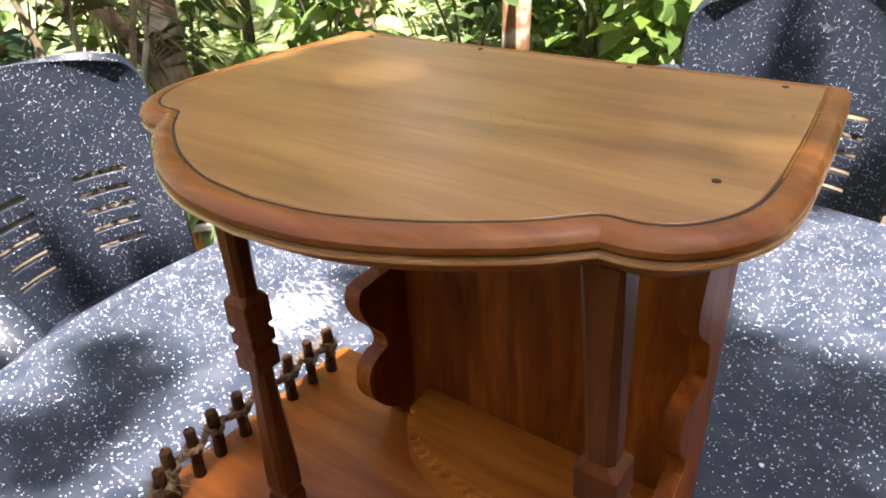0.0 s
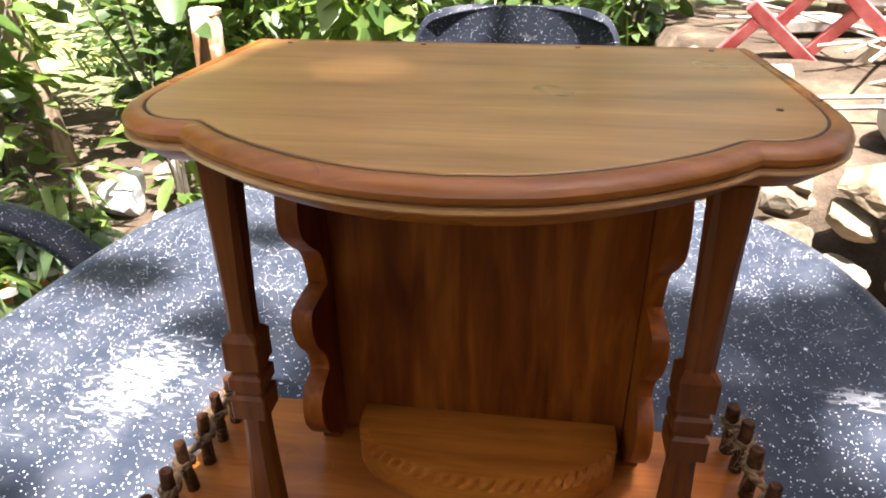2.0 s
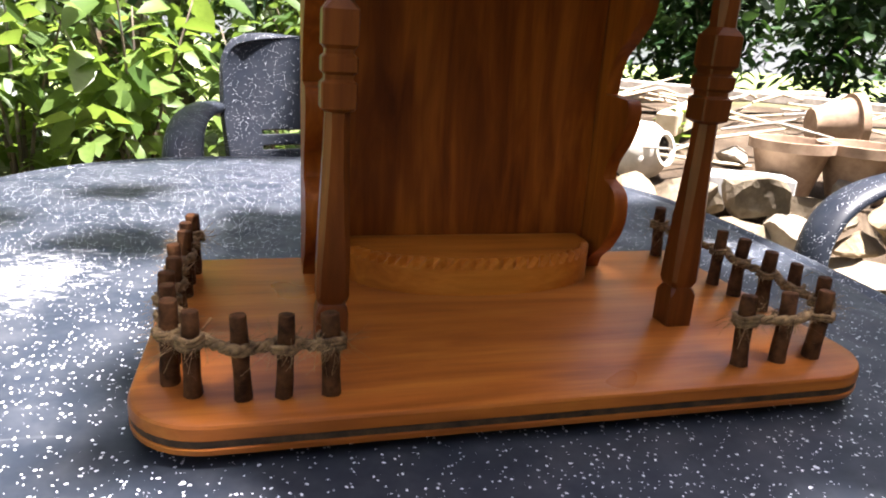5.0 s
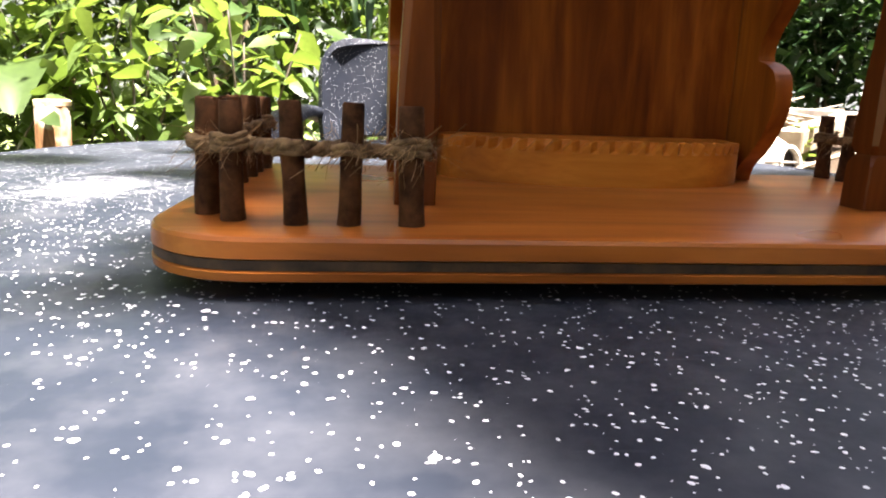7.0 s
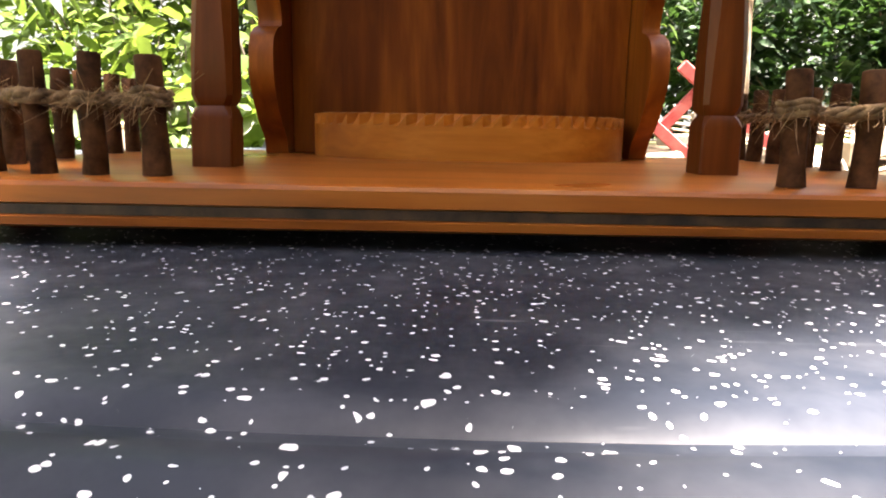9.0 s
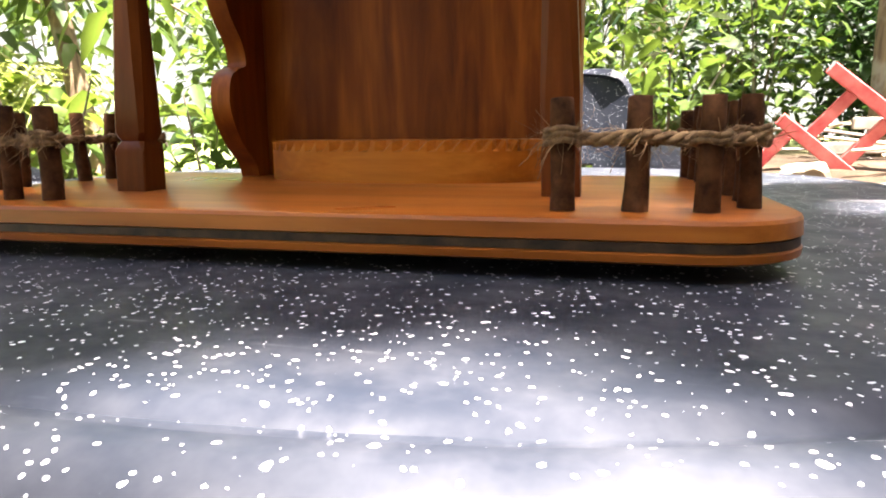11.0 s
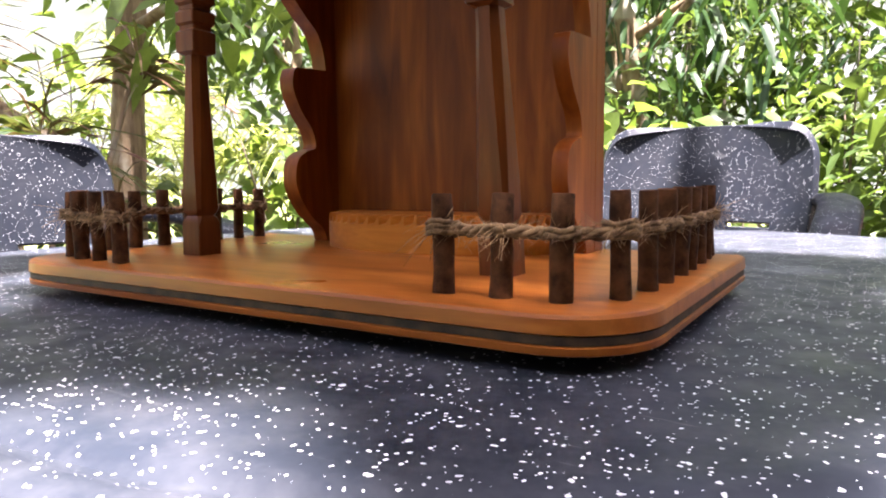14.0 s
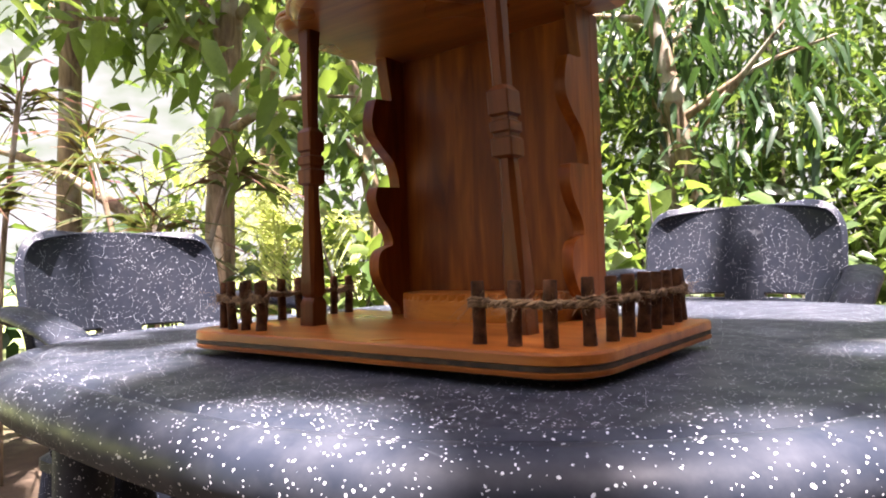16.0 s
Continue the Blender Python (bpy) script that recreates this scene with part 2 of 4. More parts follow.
def part(name, bm, mat, parent=None, label="", smooth=None, matrix=None):
    """Links a bmesh, or a ready mesh, as one object under a thing or part."""
    if isinstance(bm, bmesh.types.BMesh):
        bmesh.ops.recalc_face_normals(bm, faces=bm.faces)
        me = bpy.data.meshes.new(name)
        bm.to_mesh(me)
        bm.free()
    else:
        me = bm
    if mat and not me.materials:
        me.materials.append(mat)
    if smooth is not None:
        me.shade_smooth() if smooth is True else me.set_sharp_from_angle(angle=radians(smooth))
        if smooth is not True:
            me.polygons.foreach_set("use_smooth", [True] * len(me.polygons))
            me.set_sharp_from_angle(angle=radians(smooth))
    ob = new(name, me)
    if parent:
        ob.parent = parent
    if matrix:
        ob.matrix_basis = matrix
    if label:
        ob["label"] = label
    return ob


def thing(name, at, label, category, group="", rz=0.0):
    ob = new(name)
    ob.empty_display_size = 0.05
    ob.matrix_basis = pose(*at, 0, 0, rz)
    return tagged(ob, label, category, group)


def loft(loops, cap=True, closed=True):
    """A bmesh skin through loops of equally many points."""
    bm = bmesh.new()
    rows = [[bm.verts.new(p) for p in l] for l in loops]
    n = len(rows[0])
    for a, b in zip(rows, rows[1:]):
        for i in range(n if closed else n - 1):
            j = (i + 1) % n
            bm.faces.new((a[i], a[j], b[j], b[i]))
    if cap:
        bm.faces.new(rows[0][::-1])
        bm.faces.new(rows[-1])
    return bm


def box(x0, x1, y0, y1, z0, z1, bevel=0.0, seg=2):
    bm = bmesh.new()
    bmesh.ops.create_cube(bm, size=1)
    for v in bm.verts:
        v.co = Vector(((x0 + x1) / 2 + v.co.x * (x1 - x0), (y0 + y1) / 2 + v.co.y * (y1 - y0), (z0 + z1) / 2 + v.co.z * (z1 - z0)))
    if bevel:
        bmesh.ops.bevel(bm, geom=bm.edges[:], offset=bevel, segments=seg, profile=0.5, affect="EDGES")
    return bm


def prism(outline, z0, z1, bevel=0.0):
    """An upright plate with the given outline and eased top and bottom rims."""
    if not bevel:
        return loft([[(x, y, z0) for x, y in outline], [(x, y, z1) for x, y in outline]])
    inner = grow(outline, -bevel)
    return loft([[(x, y, z0) for x, y in inner], [(x, y, z0 + bevel) for x, y in outline], [(x, y, z1 - bevel) for x, y in outline],
                 [(x, y, z1 - bevel * 0.3) for x, y in grow(outline, -bevel * 0.3)], [(x, y, z1) for x, y in inner]])


def grow(outline, d):
    """Offsets a closed outline (counter-clockwise) outwards by d."""
    n, out = len(outline), []
    for i in range(n):
        (ax, ay), (bx, by), (cx, cy) = outline[i - 1], outline[i], outline[(i + 1) % n]
        e1, e2 = Vector((bx - ax, by - ay)), Vector((cx - bx, cy - by))
        n1, n2 = Vector((e1.y, -e1.x)).normalized(), Vector((e2.y, -e2.x)).normalized()
        m = n1 + n2
        m = m / max(m.length_squared, 0.6) * 2
        out.append((bx + m.x * d, by + m.y * d))
    return out


def tube(points, radii, sides=8, wobble=0.0, rng=None):
    """A bent tapering tube along points."""
    pts = [Vector(p) for p in points]
    loops = []
    up = Vector((0, 0, 1))
    for i, p in enumerate(pts):
        d = (pts[min(i + 1, len(pts) - 1)] - pts[max(i - 1, 0)]).normalized()
        ref = up if abs(d.z) < 0.9 else Vector((1, 0, 0))
        u = d.cross(ref).normalized()
        v = d.cross(u)
        r = radii[i] if isinstance(radii, (list, tuple)) else radii
        loop = []
        for k in range(sides):
            a = 2 * math.pi * k / sides
            q = r * (1 + (rng.uniform(-wobble, wobble) if rng else 0))
            loop.append(p + (u * math.cos(a) + v * math.sin(a)) * q)
        loops.append(loop)
    return loft(loops)


def smooth_line(points, n=8):
    """Catmull-Rom points through the given ones (any dimension)."""
    p = [Vector(q) for q in points]
    p = [p[0] * 2 - p[1]] + p + [p[-1] * 2 - p[-2]]
    out = []
    for a, b, c, d in zip(p, p[1:], p[2:], p[3:]):
        for i in range(n):
            t = i / n
            out.append(0.5 * ((2 * b) + (c - a) * t + (2 * a - 5 * b + 4 * c - d) * t * t + (3 * b - a - 3 * c + d) * t ** 3))
    out.append(p[-2])
    return out


def rounded_rect(x0, x1, y0, y1, radii, seg=8):
    """Counter-clockwise outline; radii for the corners (x0,y0), (x1,y0), (x1,y1), (x0,y1)."""
    out = []
    for (cx, cy, sx, sy), r, a0 in zip(((x0, y0, 1, 1), (x1, y0, -1, 1), (x1, y1, -1, -1), (x0, y1, 1, -1)), radii, (180, 270, 0, 90)):
        ox, oy = cx + sx * r, cy + sy * r
        for k in range(seg + 1):
            a = radians(a0 + 90 * k / seg)
            out.append((ox + r * math.cos(a), oy + r * math.sin(a)))
    return out


# ---- ground ----
def ground_height(x, y):
    """Level round the table, with a raised terrace behind the stone wall."""
    e = 0.41 * (x - 0.45) + 0.912 * (y - 1.45)
    lift = min(max((e - 0.10) / 0.35, 0), 1) * min(max((x - 0.25) / 0.3, 0), 1)
    if y > 0.4 and x > 0.2:
        far = min(max((e - 0.75) / 0.5, 0), 1) * min(max((x - 0.25) / 0.3, 0), 1)
        return GROUND + 0.16 * far + 0.50 * lift * lift * (3 - 2 * lift) + 0.02 * noise.noise((x * 2, y * 2, 0))
    return GROUND + 0.02 * noise.noise((x * 2, y * 2, 0))


def build_ground():
    xs = sorted(set([-400, -120, -40, -18] + [i * 0.2 for i in range(-45, 46)] + [18, 40, 120, 400]))
    ys = sorted(set([-400, -120, -40, -12] + [i * 0.2 for i in range(-25, 60)] + [20, 40, 120, 400]))
    verts = [(x, y, ground_height(x, y) if abs(x) < 9.1 and -5.1 < y < 12 else GROUND) for y in ys for x in xs]
    w = len(xs)
    faces = [(r * w + c, r * w + c + 1, (r + 1) * w + c + 1, (r + 1) * w + c) for r in range(len(ys) - 1) for c in range(w - 1)]
    ob = new("ground", mesh_of("ground", verts, faces, GROUND_MAT, True))
    tagged(ob, "brown garden earth with dry litter and sunlit grass beyond", "ground", kind="structure")


build_ground()


def build_backdrop():
    """A glowing ring added far beyond the garden trees, as bright hazy distance."""
    m = Mat("glowing_haze", 1.0, 0.0)
    # emission whitens the gaps between the trees
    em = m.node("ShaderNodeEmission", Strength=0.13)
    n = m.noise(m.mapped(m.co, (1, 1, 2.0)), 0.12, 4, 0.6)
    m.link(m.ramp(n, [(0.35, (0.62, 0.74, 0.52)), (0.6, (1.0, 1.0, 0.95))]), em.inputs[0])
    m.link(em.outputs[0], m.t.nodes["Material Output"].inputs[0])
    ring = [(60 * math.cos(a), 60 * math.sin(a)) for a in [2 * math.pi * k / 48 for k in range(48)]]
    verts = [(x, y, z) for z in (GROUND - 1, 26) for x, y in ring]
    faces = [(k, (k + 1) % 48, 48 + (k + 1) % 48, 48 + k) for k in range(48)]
    tagged(new("backdrop", mesh_of("backdrop", verts, faces, m.m, True)), "glowing backdrop standing for bright hazy distance beyond the garden trees", "backdrop", kind="structure")


build_backdrop()

# ---- the speckled table ----
TC, TA, TB, TURN = (-0.075, 0.425), 0.578, 0.610, radians(-4)


def table_outline(d, n=96, power=3.0):
    out = []
    for k in range(n):
        a = 2 * math.pi * k / n
        c, s = math.cos(a), math.sin(a)
        r = (abs(c) ** power + abs(s) ** power) ** (-1 / power)
        u, v = (TA + d) * r * c, (TB + d) * r * s
        out.append((TC[0] + u * math.cos(TURN) - v * math.sin(TURN), TC[1] + u * math.sin(TURN) + v * math.cos(TURN)))
    return out


def build_table():
    t = thing("table", (TC[0], TC[1], GROUND), "black garden table spattered with white paint drops", "table")
    back = Matrix.Translation((-TC[0], -TC[1], -GROUND))
    prof = [(-0.30, 0.0), (-0.05, 0.0), (-0.037, -0.0003), (-0.031, -0.0040), (-0.026, -0.0036), (-0.020, -0.0004), (-0.011, -0.0008), (0.0, -0.0055), (0.009, -0.013),
            (0.013, -0.024), (0.012, -0.036), (0.006, -0.046), (-0.004, -0.05), (-0.012, -0.046), (-0.02, -0.03)]
    loops = [[(x, y, TABLE_Z + z) for x, y in table_outline(d)] for d, z in prof]
    bm = loft(loops[::-1])
    part("tabletop", bm, SPECKLE, t, smooth=35, matrix=back)
    for sx in (-1, 1):
        for sy in (-1, 1):
            x, y = TC[0] + sx * 0.42, TC[1] + sy * 0.42
            lp = [[(x + sx * o + r * math.cos(a) * 1.0, y + sy * o + r * math.sin(a), z) for a in [2 * math.pi * k / 14 for k in range(14)]]
                  for o, r, z in ((0.03, 0.028, GROUND), (0.015, 0.034, GROUND + 0.3), (0.0, 0.042, TABLE_Z - 0.03))]
            part("leg", loft(lp), SPECKLE, t, smooth=40, matrix=back)


build_table()


# ---- the wooden stand ----
BT = 0.024          # top of its base board
TOP = 0.388         # top of its shelf
UND = 0.3650         # underside of its shelf
stand = thing("altar_stand", (0, 0, TABLE_Z), "varnished reddish-brown wooden altar stand with scrolled shelf", "wooden stand")
UPM = Matrix.Translation((0, 0, -TABLE_Z))


def sp(name, bm, mat, label="", smooth=30, parent=stand):
    return part(name, bm, mat, parent, label, smooth, UPM if parent is stand else None)


def build_base():
    o = rounded_rect(-0.262, 0.253, 0.003, 0.298, (0.05, 0.05, 0.008, 0.008), 10)
    prof = [(-0.004, 0.0035), (0.0, 0.005), (0.0005, 0.0085), (-0.0012, 0.0092), (-0.0012, 0.0138), (0.0005, 0.0145), (0.0, 0.0215), (-0.001, 0.0232), (-0.003, BT)]
    loops = [[(x, y, z) for x, y in grow(o, d)] for d, z in prof]
    base = sp("base_board", loft(loops), WOOD_BOARD, "thick varnished base board with rounded front corners", 25)
    band = [[(x, y, z) for x, y in grow(o, d)] for d, z in ((-0.004, 0.0092), (-0.0004, 0.0094), (-0.0004, 0.0136), (-0.004, 0.0138))]
    part("edge_stripe", loft(band, cap=False), STRIPE, base, "dark stained stripe along the edge", 30)
    for x in (-0.22, 0.21):
        for y in (0.06, 0.26):
            lp = [[(x + r * math.cos(a), y + r * math.sin(a), z) for a in [2 * math.pi * k / 12 for k in range(12)]] for r, z in ((0.011, TABLE_Z), (0.012, 0.0035))]
            sp("foot", loft(lp), WOOD_COLUMN)


build_base()


def shelf_outline():
    """Bow front with two notches, round ears and a straight back."""
    half = smooth_line([(0.0, 0.0235), (0.035, 0.0275), (0.070, 0.040), (0.104, 0.060), (0.124, 0.077)], 5)
    ear = smooth_line([(0.1252, 0.0785), (0.131, 0.0815), (0.144, 0.0820), (0.156, 0.0870), (0.167, 0.099), (0.1745, 0.116), (0.177, 0.140), (0.1765, 0.170), (0.175, 0.215), (0.171, 0.280)], 5)
    right = [tuple(p) for p in half] + [tuple(p) for p in ear]
    left = [(-x, y) for x, y in right[::-1]][:-1]
    return right + left


def build_shelf():
    o = [(x - 0.001, y) for x, y in shelf_outline()]
    def ring(d, z):
        return [(x, min(y, 0.286), z) for x, y in grow(o, d)]
    k = (TOP - UND) / 0.0235
    prof = [(d, UND + h * k) for d, h in ((-0.010, 0.0), (0.0, 0.001), (0.006, 0.006), (0.009, 0.0105), (0.0095, 0.0115), (0.0085, 0.0125), (0.010, 0.0138), (0.0122, 0.016),
            (0.0122, 0.0185), (0.0105, 0.021), (0.0072, 0.0228), (0.0035, 0.0236), (0.0012, 0.0232), (0.0004, 0.0225), (-0.0006, 0.0226), (-0.0012, 0.0235))]
    sp("shelf_rim", loft([ring(d, z) for d, z in prof[:-1]] + [ring(-0.0012, TOP - 0.003)]), WOOD_RIM, "beaded and moulded scroll rim", 28)
    sp("shelf_top", loft([ring(d, z) for d, z in ((-0.0018, TOP - 0.0028), (-0.0009, TOP - 0.0015), (-0.0009, TOP - 0.0004), (-0.0014, TOP))]), WOOD_TOP, "golden-brown bow-fronted shelf board", 28)
    rim = [ring(d, TOP - 0.0009 + h) for d, h in ((-0.0009, -0.0012), (-0.0008, 0.0002), (0.0004, 0.0005), (0.0010, 0.0002))]
    front = [i for i, (x, y) in enumerate(o) if y < 0.15]
    cut = next(i for i in range(1, len(front)) if front[i] != front[i - 1] + 1)
    front = front[cut:] + front[:cut]
    sp("rim_groove", loft([[row[i] for i in front] for row in rim], cap=False, closed=False), STRIPE, "dark line scored round the rim", 30)
    # the bead's lit line is put into its pale wood colour
    worn_lit = [ring(d, UND + h * k) for d, h in ((0.0080, 0.0098), (0.0112, 0.0103), (0.0124, 0.0116), (0.0120, 0.0130), (0.0092, 0.0141))]
    sp("rim_bead", loft(worn_lit, cap=False), LIT_BEAD, "bead round the rim, coloured pale as if lit", 30)
    for x, y in ((-0.15, 0.272), (-0.05, 0.274), (0.06, 0.274), (0.15, 0.272), (0.155, 0.13)):
        lp = [[(x + r * math.cos(a), y + r * math.sin(a), z) for a in [2 * math.pi * k / 8 for k in range(8)]] for r, z in ((0.002, TOP - 0.002), (0.002, TOP + 0.0004))]
        sp("nail_hole", loft(lp), STRIPE)


build_shelf()


def build_panel():
    sp("back_panel", box(-0.1325, 0.1285, 0.266, 0.286, BT, UND, 0.0008, 1), WOOD_PANEL, "plain grained back panel", None)
    prof = [(0.232, UND), (0.234, 0.350), (0.239, 0.322), (0.241, 0.309), (0.229, 0.3085), (0.212, 0.306), (0.204, 0.286), (0.203, 0.270), (0.208, 0.258), (0.223, 0.243), (0.241, 0.228), (0.249, 0.21), (0.252, 0.1935)]
    prof2 = [(0.238, 0.1930), (0.214, 0.1926), (0.207, 0.186), (0.206, 0.172), (0.215, 0.153), (0.230, 0.135), (0.235, 0.122), (0.234, 0.116)]
    prof3 = [(0.222, 0.113), (0.211, 0.106), (0.2065, 0.092), (0.209, 0.074), (0.224, 0.052), (0.243, 0.036), (0.248, BT)]
    line = []
    for p in (prof, prof2, prof3):
        line += [tuple(q) for q in smooth_line(p, 4)]
    mono = [line[0]]
    for y, z in line[1:]:
        mono.append((y, min(z, mono[-1][1] - 0.0003)))
    for x0, x1 in ((-0.150, -0.133), (0.129, 0.142)):
        b = bmesh.new()
        rows = [[b.verts.new(p) for p in ((x0, y, z), (x1, y, z), (x1, 0.2655, z), (x0, 0.2655, z))] for y, z in mono]
        for p, q in zip(rows, rows[1:]):
            for i in range(4):
                b.faces.new((p[i], p[(i + 1) % 4], q[(i + 1) % 4], q[i]))
        b.faces.new(rows[0])
        b.faces.new(rows[-1])
        sp("side_bracket", b, WOOD_PANEL, "scroll-cut side bracket", 35)
    for x0, x1 in ((-0.150, -0.133), (0.129, 0.142)):
        sp("panel_edge", box(x0, x1, 0.2658, 0.286, BT, UND, 0.0006, 1), WOOD_PANEL, smooth=None)


build_panel()


def build_step():
    """Half-round block with a row of chip-carved teeth along its front edge."""
    pts = []
    n = 56
    for k in range(n + 1):
        a = math.pi * k / n
        pts.append((0.005 - 0.116 * math.cos(a), 0.245 - 0.066 * math.sin(a) ** 0.9))
    o = pts + [(0.121, 0.2655), (-0.111, 0.2655)]
    z1 = 0.0555
    low = [(x, y, BT) for x, y in o]
    rim = [(x, y, z1 - 0.0085) for x, y in o]
    chip = []
    inn = grow(o, -0.0055)
    for i, ((x, y), (u, v)) in enumerate(zip(o, inn)):
        cut = i % 2 == 0 and 3 < i < n - 2
        chip.append((u, v, z1 - 0.0062) if cut else (x, y, z1 - 0.0012))
    top = [(x, y, z1) for x, y in grow(o, -0.0075)]
    bm = loft([low, rim, chip, top])
    sp("half_round_step", bm, WOOD_STEP, "half-round honey-coloured block with chip-carved edge", None)


build_step()


def build_column(cx, cy, back=0.0, side=0.0):
    def ring(h, z, ch=0.0):
        h *= 0.9
        c = max(ch * h, 0.0006)
        return [(cx + side * (0.2 - z) / 0.18 + sx * a, cy + back * (0.2 - z) / 0.18 + sy * b, z) for sx, sy, a, b in
                ((-1, -1, h - c, h), (1, -1, h - c, h), (1, -1, h, h - c), (1, 1, h, h - c), (1, 1, h - c, h), (-1, 1, h - c, h), (-1, 1, h, h - c), (-1, -1, h, h - c))]
    prof = [(0.0122, BT, 0.08), (0.0122, 0.050, 0.08), (0.0112, 0.054, 0.2), (0.0096, 0.0565, 0.3), (0.0112, 0.0585, 0.3), (0.0122, 0.062, 0.22), (0.0122, 0.085, 0.3),
            (0.0115, 0.11, 0.4), (0.0102, 0.145, 0.5), (0.0092, 0.172, 0.55), (0.0088, 0.1855, 0.5), (0.0125, 0.188, 0.1), (0.0126, 0.2035, 0.08), (0.0100, 0.2055, 0.1),
            (0.0100, 0.2085, 0.1), (0.0124, 0.2105, 0.08), (0.0124, 0.2190, 0.08), (0.0100, 0.2210, 0.1), (0.0100, 0.2240, 0.1), (0.0126, 0.2265, 0.08), (0.0126, 0.247, 0.1),
            (0.0088, 0.2525, 0.4), (0.0092, 0.27, 0.5), (0.0098, 0.31, 0.4), (0.0104, 0.345, 0.3), (0.0108, UND, 0.2)]
    sp("column", loft([ring(h, z, c) for h, z, c in prof]), WOOD_COLUMN, "square-turned column with carved bands", 25)


build_column(-0.1355, 0.100, 0.0, -0.0035)
build_column(0.1335, 0.100, 0.009, 0.005)

LEFT_POSTS = [(-0.144, 0.030), (-0.172, 0.030), (-0.1955, 0.030), (-0.224, 0.039), (-0.2390, 0.056), (-0.2410, 0.083), (-0.2460, 0.110), (-0.246, 0.140), (-0.245, 0.170),
              (-0.245, 0.202), (-0.245, 0.232), (-0.243, 0.259)]
RIGHT_POSTS = [(0.144, 0.030), (0.177, 0.031), (0.2085, 0.034), (0.231, 0.056), (0.2345, 0.090), (0.2345, 0.123), (0.234, 0.158), (0.233, 0.188), (0.231, 0.226), (0.229, 0.256), (0.2265, 0.280)]


def build_fence(posts, seed, label):
    rng = random.Random(seed)
    fence = part("twig_fence", bmesh.new(), None, stand, label, matrix=UPM)
    tops = []
    for i, (x, y) in enumerate(posts):
        lx, ly = rng.uniform(-0.0025, 0.0025), rng.uniform(-0.002, 0.002)
        h = 0.053 + rng.uniform(-0.0012, 0.0015)
        r = 0.0056 + rng.uniform(-0.0005, 0.0006)
        pts = [(x + lx * t, y + ly * t + 0.0006 * math.sin(5 * t + i), BT + h * t) for t in (0, 0.2, 0.4, 0.6, 0.8, 0.985, 1)]
        part("post", tube(pts, [r * 1.06, r, r * 0.97, r, r * 0.98, r * 0.96, r * 0.86], 10, 0.07, rng), TWIG, fence, smooth=50)
        tops.append((x + lx * 0.62, y + ly * 0.62))
    zr = BT + 0.034
    path = []
    for i, (x, y) in enumerate(tops):
        x2, y2 = tops[min(i + 1, len(tops) - 1)]
        a = Vector(tops[max(i - 1, 0)])
        d = (Vector((x2, y2)) - a).normalized()
        nrm = Vector((d.y, -d.x))
        side = 0.0065 * (1 if i % 2 else -1)
        path.append((x + nrm.x * side, y + nrm.y * side, zr + rng.uniform(-0.001, 0.001)))
        if i < len(tops) - 1:
            path.append(((x + x2) / 2, (y + y2) / 2, zr - 0.0012 + rng.uniform(-0.001, 0.001)))
    line = smooth_line(path, 8)
    for k in range(3):
        strand = []
        for i, p in enumerate(line):
            d = (line[min(i + 1, len(line) - 1)] - line[max(i - 1, 0)]).normalized()
            u = d.cross(Vector((0, 0, 1))).normalized()
            v = u.cross(d)
            a = i * 0.62 + k * 2.094
            strand.append(p + (u * math.cos(a) + v * math.sin(a)) * 0.0017)
        part("rope_strand", tube(strand, 0.0021, 6, 0.18, rng), ROPE, fence, "twisted coir rope strand", True)
    for i, (x, y) in enumerate(tops):
        loops = 3 if i in (0, 3, len(tops) - 1) else 2
        pts = [(x + 0.0078 * math.cos(a), y + 0.0078 * math.sin(a), zr - 0.0035 + 0.0026 * a / 6.283 + 0.0008 * math.sin(3 * a + i)) for a in [k * 0.45 for k in range(int(loops * 14))]]
        part("rope_knot", tube(pts, 0.0017, 6, 0.2, rng), ROPE, fence, smooth=True)
    # loose fibres
    bm = bmesh.new()
    strong = {0, 1, 3, len(tops) - 1, len(tops) - 2}
    for i, (x, y) in enumerate(tops):
        for _ in range(130 if i in strong else 50):
            a, b = rng.uniform(0, 6.283), rng.uniform(-0.9, 0.7)
            s = Vector((x + 0.008 * math.cos(a), y + 0.008 * math.sin(a), zr + rng.uniform(-0.004, 0.004)))
            d = Vector((math.cos(a), math.sin(a), b)).normalized()
            L = rng.uniform(0.003, 0.0085) * (1.35 if i in strong else 1)
            bend = Vector((rng.uniform(-1, 1), rng.uniform(-1, 1), rng.uniform(-1.1, 0.8))) * L * 1.1
            w = 0.00017
            up = d.cross(bend + Vector((0.01, 0, 0.02))).normalized() * w
            q = [s + d * L * t + bend * t * t for t in (0, 0.35, 0.7, 1)]
            vs = [(bm.verts.new(p - up), bm.verts.new(p + up)) for p in q]
            for e, f in zip(vs, vs[1:]):
                bm.faces.new((e[0], e[1], f[1], f[0]))
    part("loose_fibre", bm, FIBRE, fence, "frayed coir fibres")
    return fence


build_fence(LEFT_POSTS, 3, "little twig fence lashed with coir rope")
build_fence(RIGHT_POSTS, 8, "little twig fence lashed with coir rope")


